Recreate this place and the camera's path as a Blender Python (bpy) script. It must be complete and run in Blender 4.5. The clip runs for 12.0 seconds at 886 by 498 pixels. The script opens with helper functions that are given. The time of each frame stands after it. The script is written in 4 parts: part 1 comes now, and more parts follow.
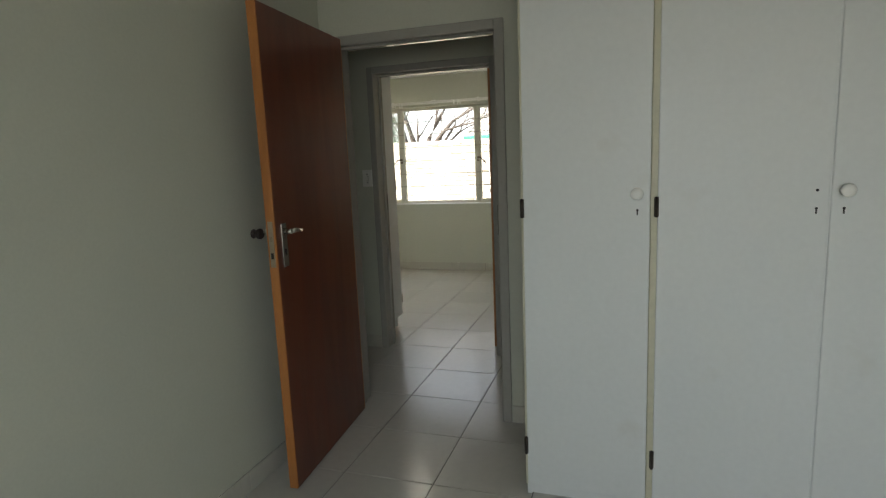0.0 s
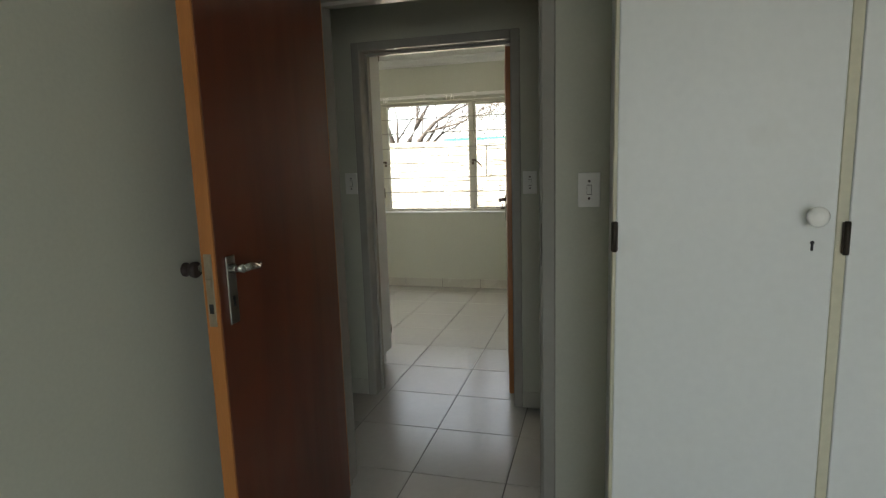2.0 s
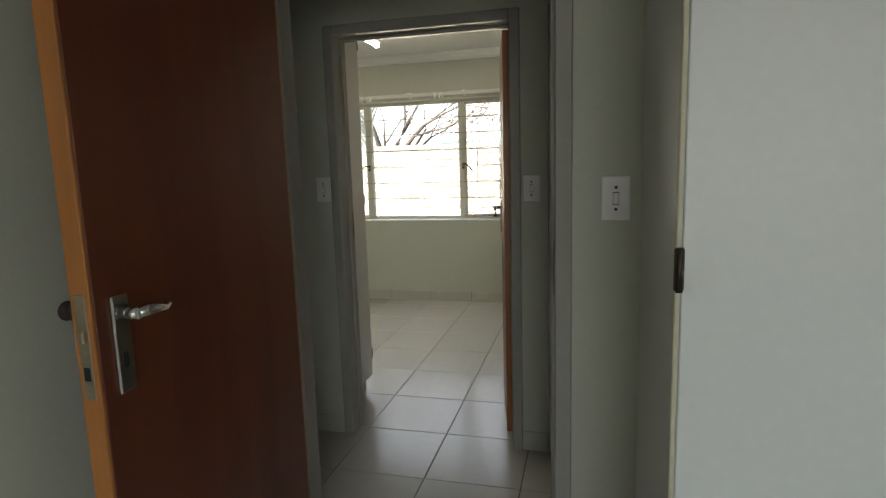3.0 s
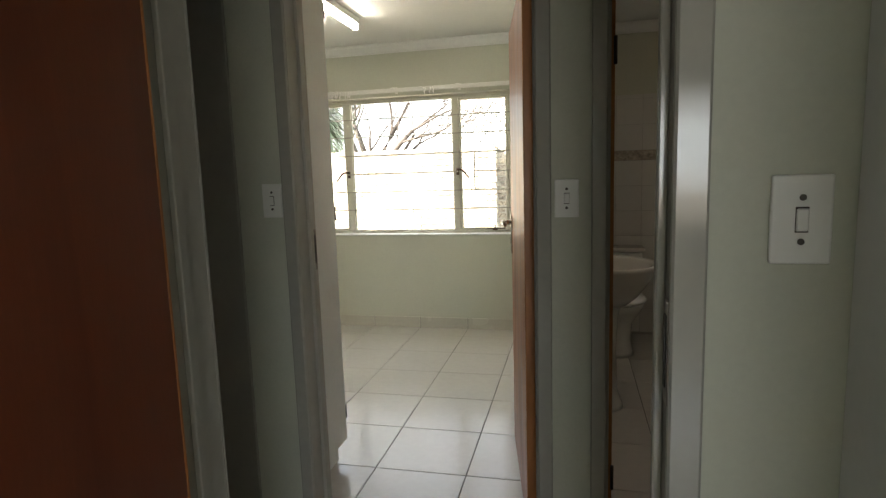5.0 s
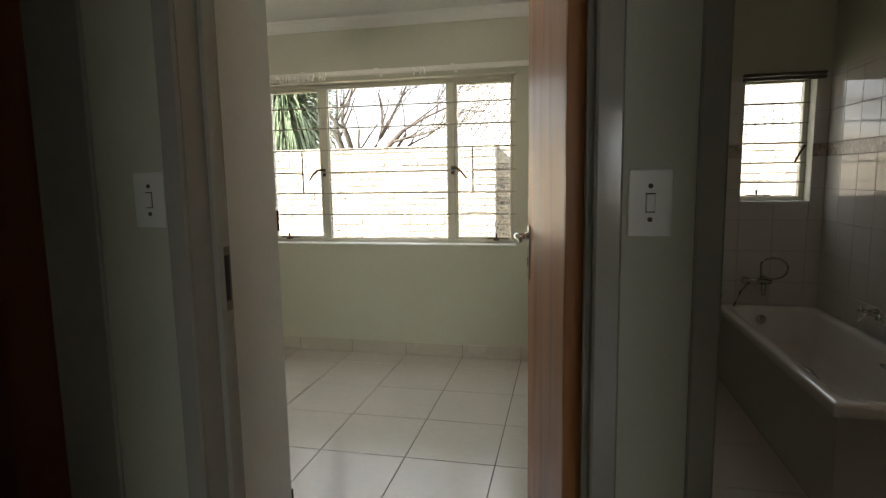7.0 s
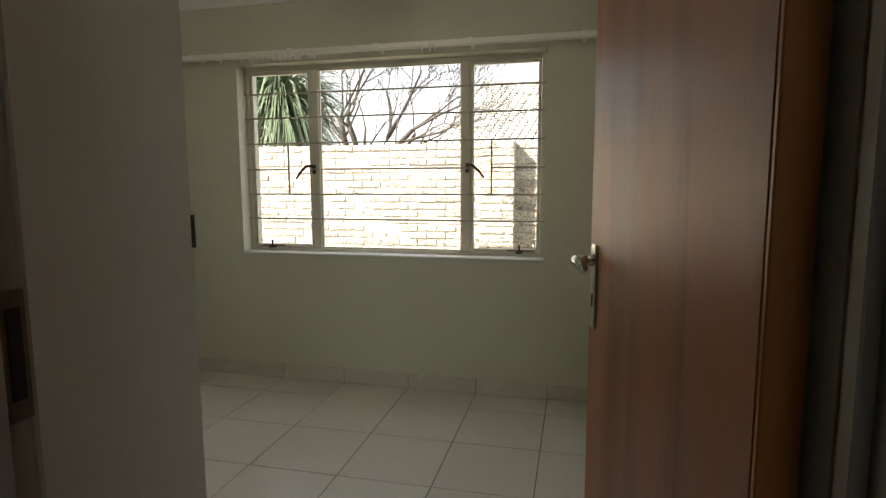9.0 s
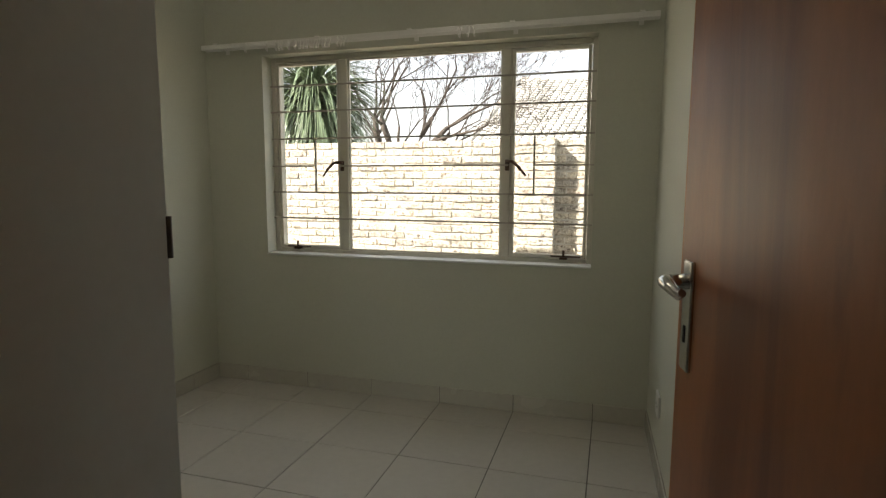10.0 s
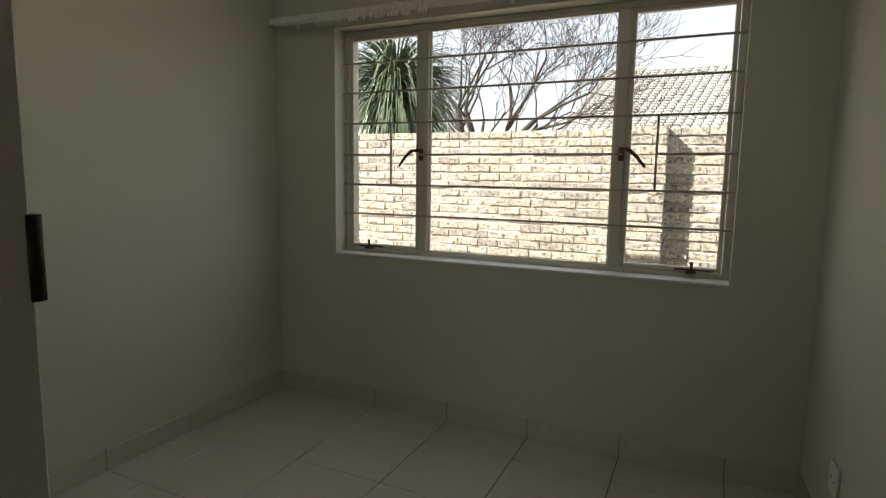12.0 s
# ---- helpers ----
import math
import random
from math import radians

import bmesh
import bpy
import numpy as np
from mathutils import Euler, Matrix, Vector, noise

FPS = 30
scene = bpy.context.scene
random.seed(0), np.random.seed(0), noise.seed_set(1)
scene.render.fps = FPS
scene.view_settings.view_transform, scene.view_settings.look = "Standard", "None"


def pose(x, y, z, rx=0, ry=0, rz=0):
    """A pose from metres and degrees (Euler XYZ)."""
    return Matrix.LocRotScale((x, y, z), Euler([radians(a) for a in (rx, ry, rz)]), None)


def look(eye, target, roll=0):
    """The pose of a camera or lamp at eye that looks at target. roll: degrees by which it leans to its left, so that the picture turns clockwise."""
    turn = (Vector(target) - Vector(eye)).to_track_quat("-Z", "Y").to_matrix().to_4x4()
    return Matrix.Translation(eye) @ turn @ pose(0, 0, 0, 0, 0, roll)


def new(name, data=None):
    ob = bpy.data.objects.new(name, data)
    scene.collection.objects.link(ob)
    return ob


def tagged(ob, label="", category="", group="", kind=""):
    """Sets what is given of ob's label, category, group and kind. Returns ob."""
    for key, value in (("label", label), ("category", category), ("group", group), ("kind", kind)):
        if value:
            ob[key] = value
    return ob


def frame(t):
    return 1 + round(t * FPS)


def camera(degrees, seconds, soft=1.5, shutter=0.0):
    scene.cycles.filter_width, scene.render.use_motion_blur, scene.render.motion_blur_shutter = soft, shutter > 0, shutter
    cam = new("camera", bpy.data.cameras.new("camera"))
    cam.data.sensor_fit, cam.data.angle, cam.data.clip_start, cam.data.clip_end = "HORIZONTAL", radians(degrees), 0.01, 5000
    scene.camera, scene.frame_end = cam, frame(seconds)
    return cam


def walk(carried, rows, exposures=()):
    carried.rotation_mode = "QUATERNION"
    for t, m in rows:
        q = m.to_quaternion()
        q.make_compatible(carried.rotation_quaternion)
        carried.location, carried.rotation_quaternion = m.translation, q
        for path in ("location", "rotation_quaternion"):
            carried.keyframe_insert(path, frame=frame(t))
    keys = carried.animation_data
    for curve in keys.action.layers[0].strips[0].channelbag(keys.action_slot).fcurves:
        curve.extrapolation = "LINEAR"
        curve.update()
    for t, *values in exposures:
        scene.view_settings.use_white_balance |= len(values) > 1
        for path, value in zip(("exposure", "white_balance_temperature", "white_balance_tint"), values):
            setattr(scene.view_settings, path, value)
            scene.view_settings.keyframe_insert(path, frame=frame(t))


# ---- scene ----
cam = camera(76.3, 12.0, soft=1.3)
PATH = [
    (0, (0.385, 0.037, 1.423), (-0.232, 1.912, 1.099), -2.4),
    (0.5, (0.268, 0.215, 1.422), (-0.316, 2.1, 1.095), -2.5),
    (1, (0.169, 0.42, 1.423), (-0.399, 2.31, 1.098), -2.3),
    (1.5, (0.064, 0.602, 1.409), (-0.49, 2.497, 1.088), -2.1),
    (2, (-0.037, 0.786, 1.409), (-0.566, 2.69, 1.096), -1.8),
    (2.5, (-0.092, 1.029, 1.399), (-0.606, 2.937, 1.092), -1.7),
    (3, (-0.146, 1.223, 1.394), (-0.638, 3.14, 1.098), -1.7),
    (3.2, (-0.172, 1.3, 1.389), (-0.658, 3.218, 1.095), -1.7),
    (5, (-0.367, 1.985, 1.366), (-0.819, 3.915, 1.1), -1.8),
    (5.5, (-0.409, 2.188, 1.359), (-0.856, 4.119, 1.093), -1.2),
    (6, (-0.463, 2.388, 1.358), (-0.902, 4.322, 1.095), -1.2),
    (6.5, (-0.493, 2.584, 1.346), (-0.924, 4.52, 1.086), -1.1),
    (8.3, (-0.668, 3.211, 1.289), (-1.093, 5.151, 1.058), -0.5),
    (8.5, (-0.68, 3.294, 1.294), (-1.108, 5.234, 1.06), -0.4),
    (9, (-0.701, 3.445, 1.291), (-1.158, 5.378, 1.056), -0.2),
    (9.5, (-0.728, 3.566, 1.281), (-1.241, 5.485, 1.046), -0.0),
    (10, (-0.786, 3.708, 1.283), (-1.354, 5.611, 1.047), 0.2),
    (10.5, (-0.834, 3.828, 1.278), (-1.458, 5.713, 1.038), 0.3),
    (11, (-0.895, 3.938, 1.289), (-1.575, 5.803, 1.041), 0.3),
    (11.5, (-0.938, 4.066, 1.302), (-1.702, 5.895, 1.039), 0.5),
    (12, (-0.997, 4.178, 1.26), (-1.827, 5.98, 1.009), 0.9),
]
walk(cam, [(t, look(eye, target, roll)) for t, eye, target, roll in PATH], exposures=[(0, 2.48, 6420, 10), (1.5, 2.54, 6420, 10), (2.5, 2.58, 6400, 10), (3.2, 2.68, 6450, 10), (5, 3.08, 6600, 11), (5.5, 2.95, 6600, 12), (6.5, 2.64, 6600, 12), (8.5, 2.0, 6800, 12), (9.5, 1.76, 6800, 12), (10.5, 1.44, 6700, 12), (12, 1.04, 6600, 12)])

# ---------------------------------------------------------------- world, sun, lights
SUN_DIR = Vector((1.1, 1.0, -1.12)).normalized()
world = bpy.data.worlds.new("sky")
scene.world = world
world.use_nodes = True
wn = world.node_tree
sky = wn.nodes.new("ShaderNodeTexSky")
sky.sky_type = "NISHITA"
sky.sun_disc = False
sky.sun_elevation = math.asin(-SUN_DIR.z)
sky.sun_rotation = math.atan2(-SUN_DIR.x, -SUN_DIR.y)
sky.air_density, sky.dust_density, sky.ozone_density = 1.0, 3.0, 1.0
sky_white = wn.nodes.new("ShaderNodeMix")      # even white mixed into the whole sky so that it comes out overexposed
sky_white.data_type = "RGBA"
sky_white.inputs[0].default_value = 0.65
sky_white.inputs[7].default_value = (4.2, 4.2, 4.2, 1)
wn.links.new(sky.outputs[0], sky_white.inputs[6])
wn.links.new(sky_white.outputs[2], wn.nodes["Background"].inputs[0])
wn.nodes["Background"].inputs[1].default_value = 0.15
sun = new("sun", bpy.data.lights.new("sun", "SUN"))
sun.data.energy, sun.data.angle, sun.data.color = 4.8, radians(0.55), (1.0, 0.95, 0.89)
sun.matrix_world = look((-6, -6, 8), Vector((-6, -6, 8)) + SUN_DIR)
day = new("bedroom_daylight", bpy.data.lights.new("bedroom_daylight", "AREA"))
day.data.shape, day.data.size, day.data.size_y = "RECTANGLE", 1.9, 1.2
day.data.energy, day.data.color = 5.4, (0.82, 0.94, 1.0)
day.matrix_world = look((1.0, -2.26, 1.45), (0.8, -1.3, 0.0))


# ---------------------------------------------------------------- helpers
Q = 0.433
TX, TY = -0.845, 3.91


def box(bm, x0, x1, y0, y1, z0, z1, bevel=0.0, seg=1):
    r = bmesh.ops.create_cube(bm, size=1.0)
    for v in r["verts"]:
        v.co = Vector((x0 + (v.co.x + .5) * (x1 - x0), y0 + (v.co.y + .5) * (y1 - y0), z0 + (v.co.z + .5) * (z1 - z0)))
    if bevel:
        es = list({e for v in r["verts"] for e in v.link_edges})
        bmesh.ops.bevel(bm, geom=es, offset=bevel, segments=seg, affect="EDGES", profile=0.5)
    return bm


def boxes(*rows, bevel=0.0, seg=1):
    bm = bmesh.new()
    for r in rows:
        box(bm, *r, bevel=bevel, seg=seg)
    return bm


def tube(bm, pts, radii, n=10):
    """A round bar along points, with a radius at each."""
    pts = [Vector(p) for p in pts]
    if not isinstance(radii, (list, tuple)):
        radii = [radii] * len(pts)
    rings = []
    for i, p in enumerate(pts):
        d = (pts[min(i + 1, len(pts) - 1)] - pts[max(i - 1, 0)]).normalized()
        u = d.cross(Vector((0, 0, 1)) if abs(d.z) < 0.9 else Vector((1, 0, 0))).normalized()
        w = d.cross(u)
        rings.append([bm.verts.new(p + radii[i] * (math.cos(a) * u + math.sin(a) * w)) for a in (2 * math.pi * k / n for k in range(n))])
    for a, b in zip(rings, rings[1:]):
        for k in range(n):
            f = bm.faces.new((a[k], a[(k + 1) % n], b[(k + 1) % n], b[k]))
            f.smooth = True
    bm.faces.new(rings[0][::-1])
    bm.faces.new(rings[-1])
    return bm


def lathe(bm, prof, n=28, sx=1.0, sy=1.0, cx=0, cy=0):
    """A turned shape about z from (radius, height) rows, squashed by sx, sy."""
    rings = []
    for r, z in prof:
        rings.append([bm.verts.new((cx + r * sx * math.cos(a), cy + r * sy * math.sin(a), z)) for a in (2 * math.pi * k / n for k in range(n))])
    for a, b in zip(rings, rings[1:]):
        for k in range(n):
            f = bm.faces.new((a[k], a[(k + 1) % n], b[(k + 1) % n], b[k]))
            f.smooth = True
    bm.faces.new(rings[0][::-1])
    bm.faces.new(rings[-1])
    return bm


def part(name, bm, material, parent=None, label="", at=None):
    me = bpy.data.meshes.new(name)
    bmesh.ops.recalc_face_normals(bm, faces=bm.faces)
    bm.to_mesh(me)
    bm.free()
    me.materials.append(material)
    ob = new(name, me)
    ob.parent = parent
    if at is not None:
        ob.matrix_basis = at
    if label:
        tagged(ob, label)
    return ob


def thing(name, label, category, at=None, group="", kind=""):
    ob = new(name)
    ob.empty_display_size = 0.05
    if at is not None:
        ob.matrix_basis = at
    return tagged(ob, label, category, group, kind)


def struct(name, bm, material, label, category="wall"):
    return tagged(part(name, bm, material), label, category, kind="structure")


# ---------------------------------------------------------------- materials
def material(name, colour, rough=0.5, metal=0.0, spread=0.08, scale=3.0, fine=60.0, bump=0.05, stretch=(1, 1, 1), rand=0.0, spec=0.5, dirt=None, dirt_at=(0.55, 0.75), coat=0.0, island=False, shared=False):
    """Principled surface with two scales of variation, a fine relief, and optional stains."""
    m = bpy.data.materials.new(name)
    m.use_nodes = True
    t = m.node_tree
    b = t.nodes["Principled BSDF"]
    co = t.nodes.new("ShaderNodeTexCoord")
    mp = t.nodes.new("ShaderNodeMapping")
    mp.inputs["Scale"].default_value = stretch
    if shared:      # pieces that share one mesh: place in the room, so that no two look alike
        ge = t.nodes.new("ShaderNodeNewGeometry")
        t.links.new(ge.outputs["Position"], mp.inputs[0])
    else:
        t.links.new(co.outputs["Object"], mp.inputs[0])
    n1 = t.nodes.new("ShaderNodeTexNoise")
    n1.inputs["Scale"].default_value, n1.inputs["Detail"].default_value = scale, 5
    n2 = t.nodes.new("ShaderNodeTexNoise")
    n2.inputs["Scale"].default_value, n2.inputs["Detail"].default_value = fine, 4
    for n in (n1, n2):
        t.links.new(mp.outputs[0], n.inputs["Vector"])
    add = t.nodes.new("ShaderNodeMath")
    add.operation = "ADD"
    t.links.new(n1.outputs[0], add.inputs[0])
    t.links.new(n2.outputs[0], add.inputs[1])
    val = add.outputs[0]
    if rand:
        oi = t.nodes.new("ShaderNodeNewGeometry" if island else "ShaderNodeObjectInfo")
        mm = t.nodes.new("ShaderNodeMath")
        mm.operation = "MULTIPLY_ADD"
        t.links.new(oi.outputs["Random Per Island" if island else "Random"], mm.inputs[0])
        mm.inputs[1].default_value = rand
        t.links.new(val, mm.inputs[2])
        val = mm.outputs[0]
    mr = t.nodes.new("ShaderNodeMapRange")
    mr.inputs[1].default_value, mr.inputs[2].default_value = 0.6, 1.4 + rand
    t.links.new(val, mr.inputs[0])
    mix = t.nodes.new("ShaderNodeMix")
    mix.data_type = "RGBA"
    c = Vector(colour)
    mix.inputs[6].default_value = (*(c * (1 - spread)), 1)
    mix.inputs[7].default_value = (*[min(1, v) for v in c * (1 + spread)], 1)
    t.links.new(mr.outputs[0], mix.inputs[0])
    out = mix.outputs[2]
    if dirt:
        n3 = t.nodes.new("ShaderNodeTexNoise")
        n3.inputs["Scale"].default_value, n3.inputs["Detail"].default_value = scale * 2.3, 8
        t.links.new(mp.outputs[0], n3.inputs["Vector"])
        r3 = t.nodes.new("ShaderNodeMapRange")
        r3.inputs[1].default_value, r3.inputs[2].default_value = dirt_at
        t.links.new(n3.outputs[0], r3.inputs[0])
        m2 = t.nodes.new("ShaderNodeMix")
        m2.data_type = "RGBA"
        m2.inputs[7].default_value = (*dirt, 1)
        t.links.new(r3.outputs[0], m2.inputs[0])
        t.links.new(out, m2.inputs[6])
        out = m2.outputs[2]
    t.links.new(out, b.inputs["Base Color"])
    rr = t.nodes.new("ShaderNodeMapRange")
    rr.inputs[1].default_value, rr.inputs[2].default_value = 0.3, 0.7
    rr.inputs[3].default_value, rr.inputs[4].default_value = max(0.03, rough * 0.85), min(1, rough * 1.15)
    t.links.new(n1.outputs[0], rr.inputs[0])
    t.links.new(rr.outputs[0], b.inputs["Roughness"])
    b.inputs["Metallic"].default_value = metal
    b.inputs["Specular IOR Level"].default_value = spec
    b.inputs["Coat Weight"].default_value = coat
    b.inputs["Coat Roughness"].default_value = 0.32
    if bump:
        bp = t.nodes.new("ShaderNodeBump")
        bp.inputs["Strength"].default_value, bp.inputs["Distance"].default_value = bump, 0.01
        t.links.new(add.outputs[0], bp.inputs["Height"])
        t.links.new(bp.outputs[0], b.inputs["Normal"])
    return m


def wood(name, dark, light, rough, coat=0.3, across=9.0, smudge=None):
    """Veneer with streaks along z."""
    m = material(name, light, rough, spread=0.1, scale=2, fine=30, bump=0.02, stretch=(across, across, 1.0), coat=coat, dirt=smudge, dirt_at=(0.62, 0.84))
    t = m.node_tree
    b = t.nodes["Principled BSDF"]
    old = b.inputs["Base Color"].links[0].from_socket
    co = t.nodes.new("ShaderNodeTexCoord")
    mp = t.nodes.new("ShaderNodeMapping")
    mp.inputs["Scale"].default_value = (5, 5, 0.6)
    t.links.new(co.outputs["Object"], mp.inputs[0])
    n = t.nodes.new("ShaderNodeTexNoise")
    n.inputs["Scale"].default_value, n.inputs["Detail"].default_value, n.inputs["Distortion"].default_value = 1.6, 9, 1.2
    t.links.new(mp.outputs[0], n.inputs["Vector"])
    r = t.nodes.new("ShaderNodeMapRange")
    r.inputs[1].default_value, r.inputs[2].default_value = 0.42, 0.68
    t.links.new(n.outputs[0], r.inputs[0])
    mx = t.nodes.new("ShaderNodeMix")
    mx.data_type = "RGBA"
    mx.inputs[7].default_value = (*dark, 1)
    t.links.new(r.outputs[0], mx.inputs[0])
    t.links.new(old, mx.inputs[6])
    t.links.new(mx.outputs[2], b.inputs["Base Color"])
    return m


def glow(name, colour, strength):
    m = bpy.data.materials.new(name)
    m.use_nodes = True
    b = m.node_tree.nodes["Principled BSDF"]
    b.inputs["Base Color"].default_value = (0.9, 0.9, 0.88, 1)
    b.inputs["Emission Color"].default_value = (*colour, 1)
    b.inputs["Emission Strength"].default_value = strength
    return m


def pane_glass(name, gloss=0.008, tint=(0.97, 0.98, 0.97)):
    m = bpy.data.materials.new(name)
    m.use_nodes = True
    t = m.node_tree
    t.nodes.remove(t.nodes["Principled BSDF"])
    a = t.nodes.new("ShaderNodeBsdfTransparent")
    a.inputs[0].default_value = (*tint, 1)
    g = t.nodes.new("ShaderNodeBsdfGlossy")
    g.inputs["Roughness"].default_value = 0.02
    x = t.nodes.new("ShaderNodeMixShader")
    x.inputs[0].default_value = gloss
    t.links.new(a.outputs[0], x.inputs[1])
    t.links.new(g.outputs[0], x.inputs[2])
    t.links.new(x.outputs[0], t.nodes["Material Output"].inputs[0])
    return m


WALL = material("sage_wall_paint", (0.56, 0.565, 0.475), 0.55, spread=0.04, scale=1.3, fine=90, bump=0.05, spec=0.35)
CEIL = material("ceiling_paint", (0.74, 0.74, 0.72), 0.8, spread=0.03, scale=1.5, fine=40, bump=0.02, spec=0.2)
FRAME = material("grey_enamel_door_frame", (0.37, 0.355, 0.315), 0.12, spread=0.05, scale=4, fine=35, bump=0.008, spec=0.5)
WHITE = material("cream_cupboard_paint", (0.695, 0.71, 0.695), 0.42, spread=0.035, scale=1.6, fine=45, bump=0.035, spec=0.4, dirt=(0.56, 0.54, 0.48), dirt_at=(0.62, 0.95))
CREAM = material("aged_cream_edge", (0.56, 0.535, 0.40), 0.5, spread=0.08, scale=5, fine=50, bump=0.04)
TILE = material("cream_floor_tile", (0.55, 0.527, 0.485), 0.20, spread=0.06, scale=2.2, fine=26, bump=0.012, rand=0.25, spec=0.5, shared=True)
SKIRT = material("skirting_tile", (0.55, 0.53, 0.46), 0.25, spread=0.05, scale=3, fine=30, bump=0.01, rand=0.2, shared=True)
GROUT = material("floor_grout", (0.12, 0.115, 0.105), 0.9, spread=0.2, scale=6, fine=80, bump=0.2)
LEAF_A = wood("red_brown_door_veneer", (0.108, 0.023, 0.0095), (0.142, 0.033, 0.013), 0.36, 0.3)
EDGE_A = wood("orange_door_lipping", (0.30, 0.105, 0.022), (0.43, 0.165, 0.040), 0.4, 0.1)
LEAF_B = wood("golden_door_veneer", (0.19, 0.056, 0.016), (0.33, 0.112, 0.032), 0.40, 0.06, 3.0, smudge=(0.15, 0.045, 0.015))
DARKW = wood("dark_door_veneer", (0.20, 0.065, 0.034), (0.30, 0.105, 0.055), 0.4, 0.2)
STEEL = material("chrome", (0.62, 0.61, 0.58), 0.16, 1.0, spread=0.06, scale=20, fine=120, bump=0.01)
BRASS = material("dull_lock_plate", (0.42, 0.36, 0.28), 0.4, 1.0, spread=0.15, scale=30, fine=150, bump=0.03)
DULL = material("dark_worn_steel", (0.16, 0.14, 0.12), 0.4, 0.9, spread=0.25, scale=30, fine=140, bump=0.04)
HINGE = material("dark_hinge_steel", (0.055, 0.042, 0.032), 0.45, 0.7, spread=0.3, scale=30, fine=140, bump=0.06)
BLACK = material("keyhole_black", (0.012, 0.012, 0.012), 0.7, spread=0.1)
PLAST = material("white_switch_plastic", (0.80, 0.79, 0.75), 0.32, spread=0.02, scale=8, fine=60, bump=0.0)
SLOT = material("shadowed_switch_gap", (0.10, 0.085, 0.07), 0.6, 0.2, spread=0.2, scale=30, fine=90, bump=0.02)
# near-black, as the door's back handle looks in shade
STUB = material("shaded_handle_dark", (0.035, 0.022, 0.018), 0.6, spread=0.2, scale=20)
WIN = material("cream_window_enamel", (0.60, 0.58, 0.49), 0.4, spread=0.06, scale=6, fine=60, bump=0.04)
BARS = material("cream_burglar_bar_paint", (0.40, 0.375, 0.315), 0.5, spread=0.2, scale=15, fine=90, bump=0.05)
BRONZE = material("bronze_window_furniture", (0.09, 0.055, 0.035), 0.4, 0.8, spread=0.3, scale=40, fine=150, bump=0.05)
SILL = material("white_sill_paint", (0.74, 0.74, 0.71), 0.4, spread=0.04, scale=6, fine=60, bump=0.03)
GLASS = pane_glass("window_glass")
TUBE = glow("lit_tube", (1.0, 0.93, 0.78), 6.8)
BOWL = glow("lit_opal_bowl", (1.0, 0.82, 0.62), 1.7)
PORC = material("white_porcelain", (0.74, 0.73, 0.70), 0.10, spread=0.02, scale=4, fine=40, bump=0.0)
BTILE = material("white_glazed_wall_tile", (0.66, 0.645, 0.62), 0.10, spread=0.03, scale=3, fine=25, bump=0.006, rand=0.15, shared=True)
BGROUT = material("bathroom_grout", (0.42, 0.40, 0.38), 0.9, spread=0.1, scale=8)
MOTIF = material("brown_patterned_border", (0.42, 0.37, 0.32), 0.25, spread=0.5, scale=24, fine=55, bump=0.05)
BLIND = material("dark_rolled_blind", (0.07, 0.06, 0.055), 0.6, spread=0.3, scale=12)


def brick_material(name, colours):
    """Stock brick: a tone for each brick out of several, with dark specks and burnt patches."""
    m = material(name, (0.53, 0.507, 0.445), 0.9, spread=0.50, scale=16, fine=80, bump=0.6, dirt=(0.13, 0.105, 0.09), dirt_at=(0.50, 0.70), spec=0.15, shared=True)
    t = m.node_tree
    b = t.nodes["Principled BSDF"]
    old = b.inputs["Base Color"].links[0].from_socket
    oi = t.nodes.new("ShaderNodeObjectInfo")
    rp = t.nodes.new("ShaderNodeValToRGB")
    rp.color_ramp.interpolation = "CONSTANT"
    for k, col in enumerate(colours):
        e = rp.color_ramp.elements[k] if k < 2 else rp.color_ramp.elements.new(k / len(colours))
        e.position = k / len(colours)
        e.color = (*col, 1)
    t.links.new(oi.outputs["Random"], rp.inputs[0])
    mx = t.nodes.new("ShaderNodeMix")
    mx.data_type, mx.blend_type = "RGBA", "MULTIPLY"
    mx.inputs[0].default_value = 1.0
    t.links.new(old, mx.inputs[6])
    t.links.new(rp.outputs[0], mx.inputs[7])
    t.links.new(mx.outputs[2], b.inputs["Base Color"])
    return m


BRICK = brick_material("yellow_stock_brick", ((1.0, 0.96, 0.90), (0.86, 0.84, 0.81), (1.05, 1.0, 0.90), (0.74, 0.71, 0.69), (1.0, 0.94, 0.87), (0.95, 0.94, 0.91), (0.98, 0.88, 0.82)))
MORTAR = material("pale_mortar", (0.57, 0.545, 0.49), 0.95, spread=0.15, scale=6, fine=70, bump=0.4, spec=0.1)
BARK = material("grey_bark", (0.085, 0.072, 0.062), 0.9, spread=0.35, scale=8, fine=40, bump=0.4, spec=0.1)
PALM = material("long_palm_leaf", (0.13, 0.17, 0.098), 0.30, spread=0.7, scale=6, fine=20, bump=0.05, rand=0.9, island=True)
DRYLEAF = material("dry_palm_leaf", (0.27, 0.19, 0.10), 0.8, spread=0.4, scale=6, fine=20, rand=0.8, island=True)
SHRUB = material("shrub_leaf", (0.07, 0.10, 0.045), 0.6, spread=0.4, scale=9, fine=30, rand=0.9, island=True)
ROOFT = material("grey_roof_tile", (0.44, 0.43, 0.40), 0.85, spread=0.25, scale=1.5, fine=25, bump=0.2, dirt=(0.15, 0.15, 0.12), spec=0.2)
# shade between the roof tiles, put into a dark colour
GAPSHADE = material("roof_underlay_shade", (0.11, 0.105, 0.095), 0.9, spread=0.1)
